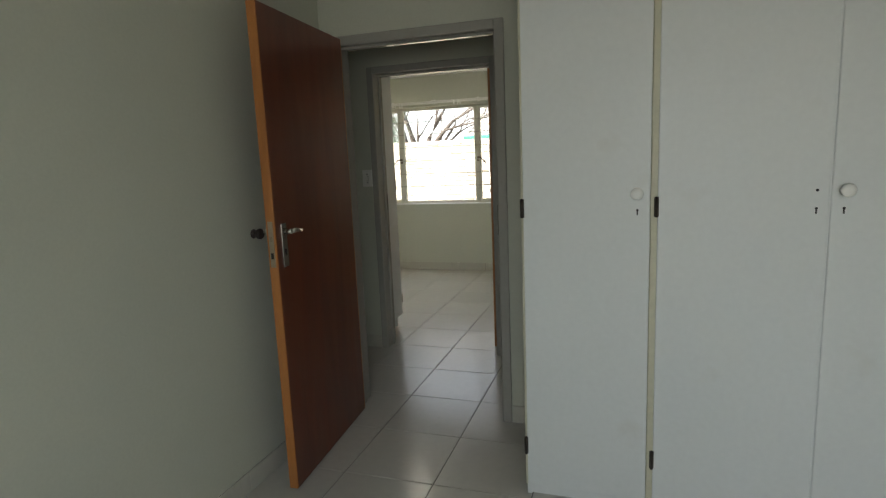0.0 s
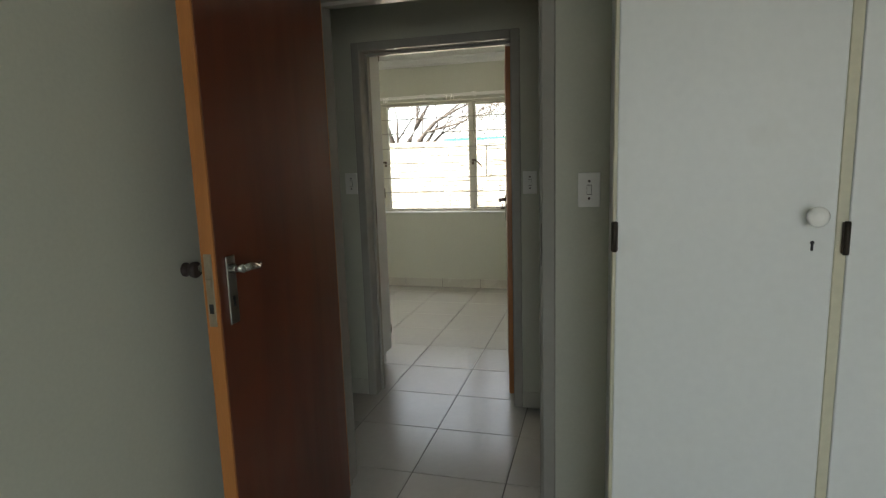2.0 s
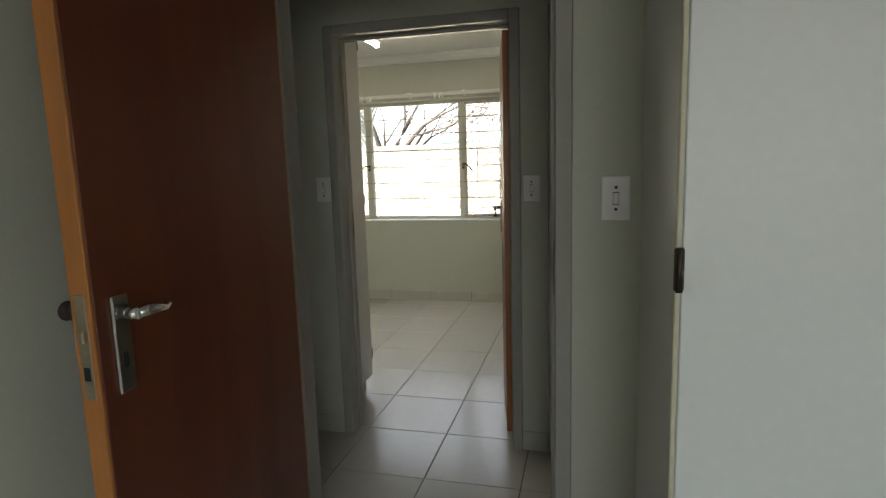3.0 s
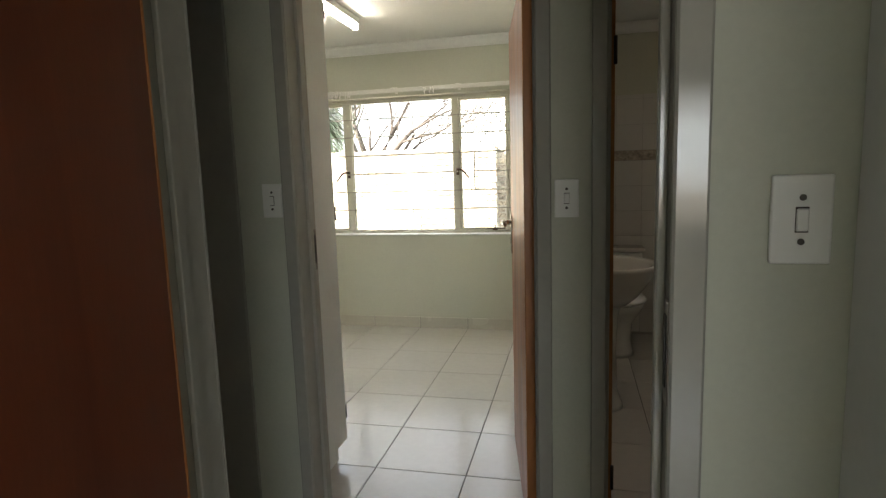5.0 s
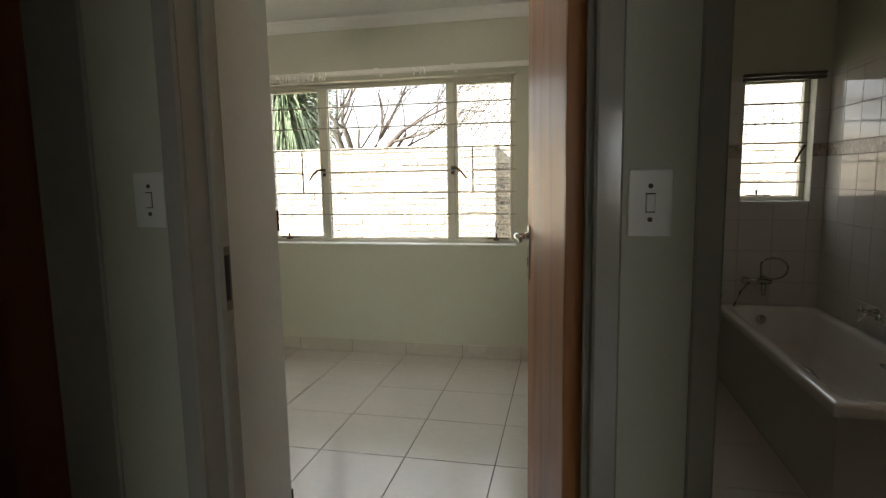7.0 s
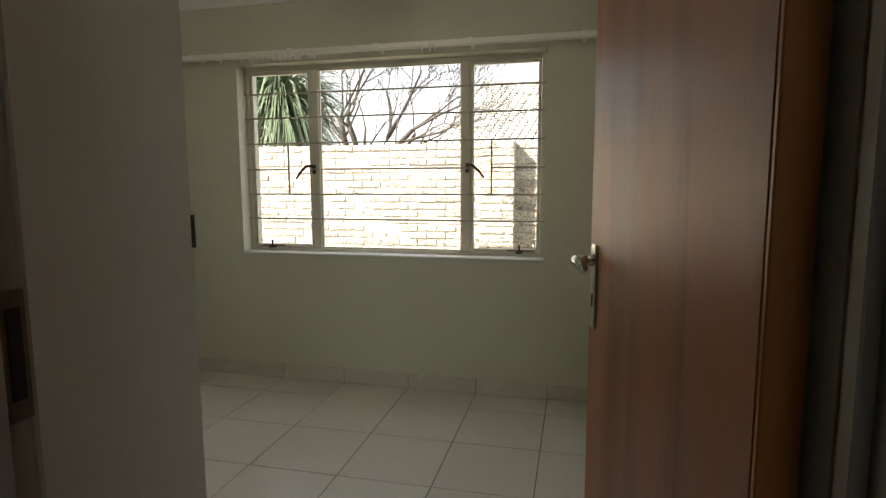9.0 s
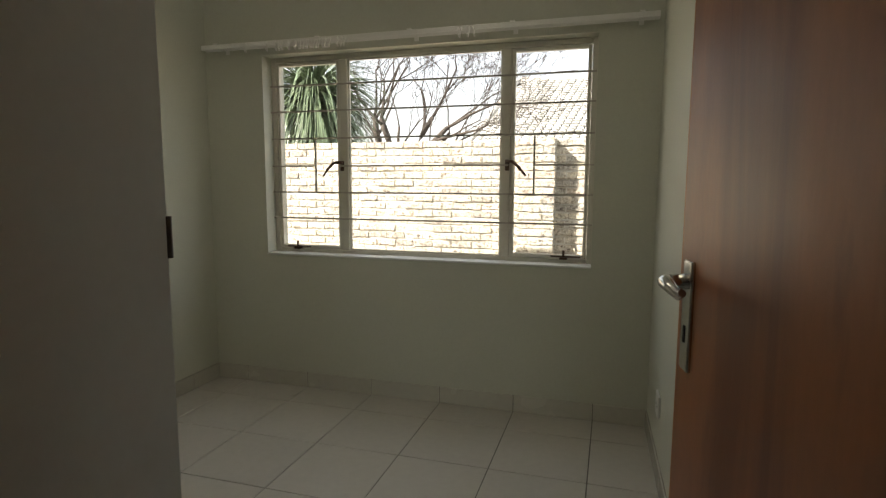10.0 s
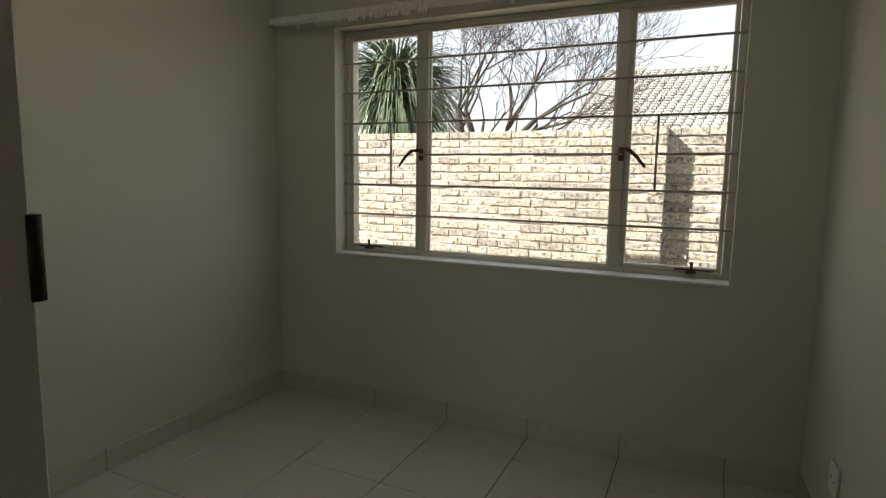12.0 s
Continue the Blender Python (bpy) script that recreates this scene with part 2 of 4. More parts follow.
GREEN = material("green_gutter_paint", (0.03, 0.19, 0.11), 0.45, spread=0.15, scale=5)
RENDERW = material("pale_house_wall", (0.55, 0.52, 0.45), 0.9, spread=0.08, scale=2, fine=40, bump=0.1)
SOIL = material("dry_ground", (0.25, 0.21, 0.16), 0.95, spread=0.3, scale=1.5, fine=30, bump=0.5, dirt=(0.11, 0.12, 0.06))
ROOF = material("roof_sheet", (0.24, 0.22, 0.20), 0.8, spread=0.1, scale=3)

# ---------------------------------------------------------------- structure
H = 2.47          # ceiling
W1A, W1B = 2.84, 2.965     # wall with the first doorway
W2A, W2B = 3.83, 3.96     # wall with the far bedroom and bathroom doorways
WYA, WYB = 6.75, 6.98     # outside wall with the windows
LX1 = -1.18       # left wall of the first bedroom
LX2 = -3.235      # far bedroom
RXN, RX2 = -0.487, -0.57  # its side wall, slightly out of square: near end, far end
BL, BR = -0.44, 1.05      # bathroom
HEAD = 2.016        # head of the doorways off the passage
HEAD1 = 2.018     # head of the first doorway
DOORS = {"a": (-1.085, -0.232), "b": (-1.33, -0.485), "c": (-0.265, 0.50), "d": (-2.50, -1.705)}
WX0, WX1, WZ0, WZ1 = -2.835, -0.88, 0.835, 2.035
BX0, BX1, BZ0, BZ1 = 0.56, 0.965, 1.14, 1.92

struct("wall_first_doorway", boxes((LX1 - .12, DOORS["a"][0] - .02, W1A, W1B, 0, H), (DOORS["a"][1] + .02, 2.37, W1A, W1B, 0, H), (DOORS["a"][0] - .02, DOORS["a"][1] + .02, W1A, W1B, HEAD1 + .02, H)), WALL, "sage painted plaster wall around a doorway")
d, b_, c = DOORS["d"], DOORS["b"], DOORS["c"]
ends = [-3.4] + [v for q in (d, b_, c) for v in (q[0] - .02, q[1] + .02)] + [2.37]
for k in range(4):      # each length of wall carries the lintel of the doorway beyond it
    rows = [(ends[2 * k], ends[2 * k + 1], W2A, W2B, 0, H)]
    if k < 3:
        rows.append((ends[2 * k + 1], ends[2 * k + 2], W2A, W2B, HEAD + .02, H))
    struct("wall_passage_%d" % (k + 1), boxes(*rows), WALL, "sage painted passage wall beside a doorway")
struct("wall_bedroom_side", boxes((LX1 - .12, LX1, -2.2, W1A, 0, H)), WALL, "sage painted plaster bedroom wall")
struct("wall_bedroom_back", boxes((LX1 - .12, 0.0, -2.32, -2.2, 0, H), (2.0, 2.37, -2.32, -2.2, 0, H), (0.0, 2.0, -2.32, -2.2, 0, .85), (0.0, 2.0, -2.32, -2.2, 2.05, H)), WALL, "sage painted plaster bedroom wall with a window opening")
struct("wall_bedroom_window_side", boxes((2.25, 2.37, -2.2, W1A, 0, H)), WALL, "sage painted plaster bedroom wall")
struct("wall_passage_end", boxes((-3.4, -3.28, W1B, W2A, 0, H), (2.25, 2.37, W1B, W2A, 0, H), (-3.4, LX1 - .12, W1A, W1B, 0, H)), WALL, "sage painted passage end walls")
struct("wall_far_side", boxes((LX2 - .12, LX2, W2B, WYB, 0, H)), WALL, "sage painted far bedroom wall")
skewed = boxes((RX2, BL, W2B, WYA, 0, H))
for v in skewed.verts:
    if v.co.x < RX2 + .01 and v.co.y < W2B + .01:
        v.co.x = RXN
struct("wall_partition", skewed, WALL, "sage painted wall between far bedroom and bathroom")
struct("wall_bathroom_side", boxes((BR, BR + .12, W2B, WYB, 0, H)), WALL, "bathroom side wall behind tiles")
struct("wall_window", boxes((LX2, WX0, WYA, WYB, 0, H), (WX1, BX0, WYA, WYB, 0, H), (BX1, BR, WYA, WYB, 0, H), (WX0, WX1, WYA, WYB, 0, WZ0), (WX0, WX1, WYA, WYB, WZ1, H), (BX0, BX1, WYA, WYB, 0, BZ0), (BX0, BX1, WYA, WYB, BZ1, H)),
       WALL, "sage painted outside wall with window openings")
struct("ceiling", boxes((LX1, 2.25, -2.2, W1A, H, H + .03), (-3.28, 2.25, W1B, W2A, H, H + .03), (LX2, RX2 + .1, W2B, WYA, H, H + .03), (RX2 + .1, BR, W2B, WYA, H, H + .03)), CEIL, "plain white painted ceiling boards", "ceiling")
# Unseen deck; overhang behind the bedroom is added to block sun at its window.
struct("roof", boxes((-3.6, 2.6, -3.9, 7.12, H + .05, H + .12)), ROOF, "plain unseen roof deck over the rooms, back overhang added to block sun", "roof")


def cornice(name, x0, x1, y0, y1, skew=0.0):
    """A small coved cornice round a rectangular room."""
    bm = bmesh.new()
    prof = [(0.0, -0.075), (0.012, -0.075), (0.018, -0.055), (0.045, -0.022), (0.062, -0.012), (0.068, 0.0), (0.0, 0.0)]
    corners = [(x0, y0, 1, 1), (x1 + skew, y0, -1, 1), (x1, y1, -1, -1), (x0, y1, 1, -1)]
    rings = [[bm.verts.new((cx + sx * (d + .001), cy + sy * (d + .001), H - .002 + z)) for d, z in prof] for cx, cy, sx, sy in corners]
    for i in range(4):
        a, b = rings[i], rings[(i + 1) % 4]
        for k in range(len(prof)):
            bm.faces.new((a[k], a[(k + 1) % len(prof)], b[(k + 1) % len(prof)], b[k]))
    struct(name, bm, CEIL, "white coved ceiling cornice", "trim")


cornice("trim_far_bedroom", LX2, RX2, W2B, WYA, RXN - RX2)
cornice("trim_bedroom", LX1, 2.25, -2.2, W1A)
cornice("trim_bathroom", BL, BR, W2B, WYA)

floor = struct("floor", boxes((LX2 - .12, 2.37, -2.32, WYB, -.12, -.004)), GROUT, "cream glazed ceramic floor tiles with dark joints", "floor")


# ---------------------------------------------------------------- door frames and doors
def door_frame(name, x0, x1, ya, yb, label, head=HEAD, w=0.048):
    """Pressed steel frame: lining in the opening, folded faces on both sides, and a stop."""
    fr = thing(name, label, "door frame", kind="structure")
    p = 0.014
    for s, nm in ((x0, "jamb"), (x1, "jamb")):
        k = -1 if s == x0 else 1
        xs = sorted((s, s + k * 0.018))
        bm = boxes((xs[0], xs[1], ya - .001, yb + .001, 0, head + 0.018))
        xs = sorted((s, s + k * w))
        for y0, y1 in ((ya - p, ya - .001), (yb + .001, yb + p)):
            box(bm, xs[0], xs[1], y0, y1, 0, head + w, bevel=0.004)
        part(nm, bm, FRAME, fr)
    bm = boxes((x0, x1, ya - .001, yb + .001, head, head + 0.018))
    for y0, y1 in ((ya - p, ya - .001), (yb + .001, yb + p)):
        box(bm, x0 - .0, x1 + .0, y0, y1, head, head + w, bevel=0.004)
    part("head", bm, FRAME, fr)
    return fr


def stops(fr, x0, x1, y0, y1, head=HEAD):
    part("stop", boxes((x0, x0 + .014, y0, y1, 0, head), (x1 - .014, x1, y0, y1, 0, head), (x0 + .014, x1 - .014, y0, y1, head - .014, head), bevel=.002), FRAME, fr)


def strike(fr, x, y, k):
    """A worn strike plate let into a jamb; k is the side it faces."""
    xs = sorted((x, x + k * .003))
    part("strike_plate", boxes((xs[0], xs[1], y - .020, y + .016, 1.015, 1.17), bevel=.001), DULL, fr, "dull worn strike plate")
    xs = sorted((x + k * .003, x + k * .0045))
    part("latch_hole", boxes((xs[0], xs[1], y - .009, y + .008, 1.04, 1.15)), BLACK, fr)


fa = door_frame("door_frame", *DOORS["a"], W1A, W1B, "grey enamelled pressed steel frame of the first doorway", HEAD1)
stops(fa, *DOORS["a"], W1A + .035, W1A + .06, HEAD1)
strike(fa, DOORS["a"][1], W1A + .008, -1)
fb = door_frame("door_frame", *DOORS["b"], W2A, W2B, "grey enamelled steel frame of the far bedroom doorway")
stops(fb, *DOORS["b"], W2B - .06, W2B - .035)
strike(fb, DOORS["b"][0], W2B - .012, 1)
fc = door_frame("door_frame", *DOORS["c"], W2A, W2B, "grey enamelled steel frame of the bathroom doorway")
stops(fc, *DOORS["c"], W2B - .06, W2B - .035)
fd = door_frame("door_frame", *DOORS["d"], W2A, W2B, "grey enamelled steel frame around a closed door", w=0.15)


def lever(parent, x, side, flip=1, lift=0.0):
    """Lever handle on a long plate, on the leaf's face at y = side; x along the leaf."""
    s = 1 if side > 0 else -1
    y0, zc = side, 1.122 + lift
    ys = sorted((y0 - s * .001, y0 + s * .007))
    h = part("door_handle", boxes((x - .021, x + .021, ys[0], ys[1], zc - .15, zc + .035), bevel=.003, seg=2), STEEL, parent, "chrome lever handle on a long plate")
    bm = bmesh.new()
    tube(bm, [(x, y0 + s * .006, zc), (x, y0 + s * .03, zc), (x, y0 + s * .043, zc)], [.013, .011, .011], 12)
    tube(bm, [(x, y0 + s * .040, zc), (x + flip * .02, y0 + s * .046, zc + .002), (x + flip * .052, y0 + s * .045, zc - .002), (x + flip * .075, y0 + s * .040, zc - .009), (x + flip * .09, y0 + s * .039, zc - .003)], [.011, .012, .010, .008, .006], 12)
    part("lever", bm, STEEL, h)
    ys = sorted((y0 + s * .0072, y0 + s * .0082))
    part("keyhole", boxes((x - .004, x + .004, ys[0], ys[1], zc - .102, zc - .074)), BLACK, h)
    return h


def door_leaf(name, label, mat, edge, at, width=0.795, locks=True, head=HEAD, lift=0.0):
    """Flush door: hinge line at local x = 0, width along +x, thickness in y."""
    dr = thing(name, label, "door", at)
    t = .02
    part("panel", boxes((.008, width - .008, -t, t, .008, head - .006), bevel=.0015), mat, dr)
    part("edge_lipping", boxes((width - .008, width, -t + .0005, t - .0005, .008, head - .006), bevel=.0015), edge, dr, "orange hardwood lipping")
    part("edge_lipping", boxes((0, .008, -t + .0005, t - .0005, .008, head - .006), bevel=.0015), edge, dr)
    if locks:
        lever(dr, width - .062, t, -1, lift)
        lever(dr, width - .062, -t, -1, lift)
        pl = part("lock_plate", boxes((width - .001, width + .002, -.011, .011, .98 + lift, 1.17 + lift), bevel=.001), BRASS, dr, "worn mortice lock plate")
        part("latch_bolt", boxes((width + .002, width + .010, -.006, .006, 1.105, 1.128), bevel=.002), BRASS, pl)
        part("bolt_hole", boxes((width + .002, width + .0028, -.006, .006, 1.035, 1.06)), BLACK, pl)
    for z in (.25, 1.75):
        bm = bmesh.new()
        tube(bm, [(-.006, -t, z - .045), (-.006, -t, z + .045)], .006, 8)
        part("hinge", bm, HINGE, dr)
    return dr


def leaf_pose(hx, hy, fx, fy):
    return pose(hx, hy, 0, 0, 0, math.degrees(math.atan2(fy - hy, fx - hx)))


door_leaf("door_1", "red-brown varnished flush door, standing open against the wall", LEAF_A, EDGE_A, leaf_pose(-1.057, 2.80, -0.993, 1.988), 0.814, head=HEAD1 + .032, lift=.02)
door_leaf("door_2", "golden-brown varnished flush door standing open", LEAF_B, EDGE_A, leaf_pose(-0.518, 3.985, -0.648, 4.77), 0.79)
door_leaf("door_3", "brown varnished bathroom door standing wide open", LEAF_B, EDGE_A, leaf_pose(-0.253, 3.995, -0.293, 4.77), 0.77)
door_leaf("door_4", "dark brown closed flush door in the passage", DARKW, LEAF_B, leaf_pose(-1.71, W2A + .045, -2.49, W2A + .045), 0.78)


# ---------------------------------------------------------------- fitted cupboards
def hinge(parent, x, y, z):
    bm = boxes((x - .008, x + .008, y - .002, y + .003, z - .035, z + .035), bevel=.001)
    tube(bm, [(x, y - .004, z - .037), (x, y - .004, z + .037)], .006, 8)
    part("hinge", bm, HINGE, parent, "dark steel butt hinge")


def knob(parent, x, y, z):
    bm = bmesh.new()
    lathe(bm, [(.010, 0), (.010, .012), (.016, .02), (.022, .028), (.0225, .034), (.018, .040), (.008, .043)], 24)
    part("knob", bm, PLAST, parent, "round white knob", pose(x, y, z, 90))


def keyhole(parent, x, y, z):
    bm = boxes((x - .0025, x + .0025, y - .0015, y, z - .012, z + .004))
    tube(bm, [(x, y, z + .006), (x, y - .0015, z + .006)], .0045, 10)
    part("keyhole", bm, BLACK, parent)


cup = thing("built_in_cupboard", "cream-painted floor-to-ceiling fitted cupboard with plain flush doors", "cupboard")
Y = 2.2
part("side_panel", boxes((.0, .018, Y + .021, W1A - .003, 0.0, H - .08)), WHITE, cup)
part("bottom_board", boxes((.018, 2.24, Y + .045, W1A - .003, .06, .08)), WHITE, cup)
part("back_board", boxes((.018, 2.24, W1A - .02, W1A - .003, .08, H - .08)), WHITE, cup)
part("top_board", boxes((.018, 2.24, Y + .06, W1A - .02, H - .1, H - .08)), WHITE, cup)
part("plinth", boxes((.018, 2.24, Y + .03, Y + .045, .0, .07)), WHITE, cup)
for x in (.468, 1.6):
    part("stile", boxes((x, x + .03, Y + .004, Y + .05, .05, H - .08), bevel=.003), CREAM, cup, "yellowed cream stile")
part("edge_strip", boxes((-.003, .018, Y + .003, Y + .021, .052, H - .08), bevel=.002), CREAM, cup, "yellowed cream edge strip")
for x0, x1, kx, hx, hole in ((.006, .467, .421, .002, 0), (.492, 1.022, 0, .488, .986), (1.028, 1.598, 1.065, 1.61, 0), (1.632, 2.235, 1.68, 2.24, 0)):
    dr = part("cupboard_door", boxes((x0, x1, Y - .002, Y + .019, .055, H - .085), bevel=.003, seg=2), WHITE, cup)
    if kx:
        knob(dr, kx, Y - .002, 1.262)
        keyhole(dr, kx + (.002 if kx < 1 else 0), Y - .002, 1.195)
    if hole:
        bm = bmesh.new()
        tube(bm, [(hole, Y - .001, 1.262), (hole, Y - .0035, 1.262)], .005, 10)
        part("screw_hole", bm, BLACK, dr)
        keyhole(dr, hole, Y - .002, 1.195)
    for z in (.23, 1.212, 2.1):
        hinge(dr, hx, Y - .002, z)

part("meeting_strip", boxes((1.021, 1.029, Y + .004, Y + .019, .055, H - .085)), WHITE, cup)

cb = thing("built_in_cupboard", "cream-painted fitted cupboard beside the far bedroom doorway", "cupboard")
CX, CY = -1.452, 4.43
part("side_panel", boxes((CX - .018, CX, W2B + .003, CY - .0, .09, H - .08), bevel=.002), WHITE, cb)
part("plinth", boxes((LX2 + .005, CX - .03, W2B + .003, CY - .05, 0, .09)), WHITE, cb)
part("back_board", boxes((LX2 + .003, CX - .018, W2B + .003, W2B + .02, .09, H - .08)), WHITE, cb)
part("side_panel", boxes((LX2 + .003, LX2 + .02, W2B + .02, CY - .022, .09, H - .08)), WHITE, cb)
part("bottom_board", boxes((LX2 + .02, CX - .018, W2B + .02, CY - .022, .09, .11)), WHITE, cb)
part("top_board", boxes((LX2 + .02, CX - .018, W2B + .02, CY - .022, H - .1, H - .08)), WHITE, cb)
for i in range(3):
    w = (CX - LX2 - .01) / 3
    x0 = LX2 + .006 + i * w
    dr = part("cupboard_door", boxes((x0, x0 + w - .006, CY - .02, CY - .001, .095, H - .085), bevel=.003), WHITE, cb)
    bm = bmesh.new()
    lathe(bm, [(.010, 0), (.010, .012), (.016, .02), (.022, .028), (.0225, .034), (.018, .040), (.008, .043)], 20)
    part("knob", bm, PLAST, dr, "round white knob", pose(x0 + .05, CY - .001, 1.26, -90))
    for z in (.23, 1.195, 2.1):
        x = x0 + w - .003 if i == 2 else x0 + w - .004
        bm = boxes((x - .012, x + .006, CY - .0012, CY + .004, z - .031, z + .031), bevel=.001)
        tube(bm, [(x + .004, CY + .002, z - .033), (x + .004, CY + .002, z + .033)], .007, 8)
        part("hinge", bm, HINGE, dr, "dark steel butt hinge")


# ---------------------------------------------------------------- light switches
def light_switch(at, w, h, label):
    sw = thing("light_switch", label, "light switch", at, "light switches")
    part("plate", boxes((-w / 2, w / 2, -.008, 0, -h / 2, h / 2), bevel=.003, seg=2), PLAST, sw)
    # proud dark strip; the shade of the rocker's gap is put into its colour
    part("rocker_gap_shade", boxes((-.0082, .0082, -.0088, -.0078, -.0175, .0175), bevel=.0004), SLOT, sw, "dark strip painted as the shaded gap round the rocker")
    part("rocker", boxes((-.0076, .0076, -.0125, -.0088, -.0155, .0155), bevel=.0015), PLAST, sw)
    for z in (-.030, .030):
        bm = bmesh.new()
        tube(bm, [(0, -.0075, z), (0, -.0092, z)], .0045, 10)
        part("screw", bm, SLOT, sw, "dark screw head")


light_switch(pose(-.068, W1A - .001, 1.289), .076, .121, "white single rocker light switch beside the first doorway")
light_switch(pose(-1.42, W2A - .001, 1.287), .076, .121, "white single rocker light switch on the passage wall")
light_switch(pose(-.389, W2A - .001, 1.275), .076, .121, "white single rocker light switch between two doorways")
pl = thing("wall_socket", "white plug socket low on the bedroom wall", "socket", pose(RX2 + .014, 6.25, .32, 0, 0, -88.3))
part("plate", boxes((-.05, .05, -.010, 0, -.05, .05), bevel=.003), PLAST, pl)
for x in (-.02, .02):
    part("pin_hole", boxes((x - .004, x + .004, -.0108, -.0098, -.004, .004)), BLACK, pl)

# Dark stub stands in for the shaded end of the door's back lever.
st = thing("back_handle_stub", "dark round stub on the bedroom wall for the door's shaded back handle", "door stop", pose(LX1, 2.125, 1.12, 0, 90))
bm = bmesh.new()
lathe(bm, [(.020, 0), (.021, .004), (.014, .01), (.014, .02), (.022, .026), (.024, .038), (.018, .046)], 20)
part("bumper", bm, STUB, st)

# ---------------------------------------------------------------- far bedroom window
FY = 6.86
wd = thing("window_1", "three-light cream steel casement window with horizontal burglar bars", "window", kind="structure")
M1, M2 = -2.345, -1.362
F = .03
part("window_frame", boxes((WX0, WX0 + F, FY - .015, FY + .025, WZ0, WZ1), (WX1 - F, WX1, FY - .015, FY + .025, WZ0, WZ1), (WX0 + F, WX1 - F, FY - .015, FY + .025, WZ0, WZ0 + F), (WX0 + F, WX1 - F, FY - .015, FY + .025, WZ1 - F, WZ1), bevel=.004), WIN, wd)
for m in (M1, M2):
    part("mullion", boxes((m - .026, m + .026, FY - .02, FY + .025, WZ0 + F, WZ1 - F), bevel=.004), WIN, wd)
lights = ((WX0 + F, M1 - .026, True), (M1 + .026, M2 - .026, False), (M2 + .026, WX1 - F, True))
Z0, Z1 = WZ0 + F, WZ1 - F
for x0, x1, opens in lights:
    s = .022 if opens else .008
    if opens:
        cs = part("casement", boxes((x0 + .002, x0 + s, FY - .012, FY + .02, Z0 + .002, Z1 - .002), (x1 - s, x1 - .002, FY - .012, FY + .02, Z0 + .002, Z1 - .002), (x0 + s, x1 - s, FY - .012, FY + .02, Z0 + .002, Z0 + s), (x0 + s, x1 - s, FY - .012, FY + .02, Z1 - s, Z1 - .002), bevel=.003), WIN, wd)
    else:
        cs = part("glazing_bead", boxes((x0, x0 + s, FY - .005, FY + .01, Z0, Z1), (x1 - s, x1, FY - .005, FY + .01, Z0, Z1), (x0 + s, x1 - s, FY - .005, FY + .01, Z0, Z0 + s), (x0 + s, x1 - s, FY - .005, FY + .01, Z1 - s, Z1)), WIN, wd)
    p = part("pane", boxes((x0 + s - .004, x1 - s + .004, FY + .004, FY + .007, Z0 + s - .004, Z1 - s + .004)), GLASS, wd)
    p.visible_shadow = False
BZ = [WZ0 + .045 + v for v in (.177, .337, .497, .663, .826, .98)]
BY = FY - .034
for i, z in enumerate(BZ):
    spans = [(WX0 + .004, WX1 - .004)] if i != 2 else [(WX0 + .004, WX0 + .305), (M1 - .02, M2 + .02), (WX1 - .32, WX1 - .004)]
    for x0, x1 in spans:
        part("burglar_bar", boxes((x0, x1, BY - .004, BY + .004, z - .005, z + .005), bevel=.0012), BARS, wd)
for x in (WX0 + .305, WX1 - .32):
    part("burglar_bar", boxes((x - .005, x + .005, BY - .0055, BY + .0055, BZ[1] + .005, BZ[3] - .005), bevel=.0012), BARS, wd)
for m, k in ((M1, -1), (M2, 1)):
    bm = boxes((m - .012 + k * .012, m + .012 + k * .012, FY - .030, FY - .019, BZ[2] - .03, BZ[2] + .03), bevel=.003)
    z = BZ[2] + .015
    tube(bm, [(m + k * .01, FY - .028, z), (m + k * .015, FY - .05, z + .006), (m + k * .05, FY - .062, z + .002), (m + k * .085, FY - .064, z - .03), (m + k * .12, FY - .062, z - .075)], [.009, .010, .009, .008, .006], 10)
    part("casement_handle", bm, BRONZE, wd, "bronze casement handle")
for x, k in ((WX0 + .1, 1), (WX1 - .22, 1)):
    bm = boxes((x, x + .16, FY - .045, FY - .035, Z0 + .012, Z0 + .020), (x + .05, x + .09, FY - .055, FY - .018, Z0 - .0, Z0 + .012), bevel=.002)
    tube(bm, [(x + .07, FY - .04, Z0 + .01), (x + .07, FY - .04, Z0 + .05)], [.005, .008], 8)
    part("casement_stay", bm, BRONZE, wd, "bronze casement stay with pegs")
sl = struct("window_sill", boxes((WX0 + .001, WX1 - .001, WYA - .012, FY - .016, WZ0 - .004, WZ0 + .008), bevel=.003), SILL, "white painted inside sill", "window sill")

rail = thing("curtain_rail", "white plastic double curtain track with loose hooks above the window", "curtain rail")
RY, RZ = WYA - .075, 2.062
RL, RR = -3.17, -.60
for dy in (0, -.035):
    part("track", boxes((RL, RR, RY + dy - .009, RY + dy + .009, RZ, RZ + .022), (RL, RR, RY + dy - .009, RY + dy - .006, RZ - .006, RZ), (RL, RR, RY + dy + .006, RY + dy + .009, RZ - .006, RZ), bevel=.001), PLAST, rail)
for x in (RL + .1, -2.4, -1.85, -1.3, RR - .08):
    part("bracket", boxes((x - .012, x + .012, RY - .05, WYA, RZ + .022, RZ + .028), (x - .012, x + .012, WYA - .006, WYA - .001, RZ - .01, RZ + .045), bevel=.001), PLAST, rail)
rng = random.Random(5)
xs = [-2.86, -2.72, -2.66, -2.645, -2.62, -2.58, -2.56] + [-2.53 + .0135 * i for i in range(17)] + [-2.27, -2.24, -2.22, -1.58, -1.565, -1.52, -1.505]
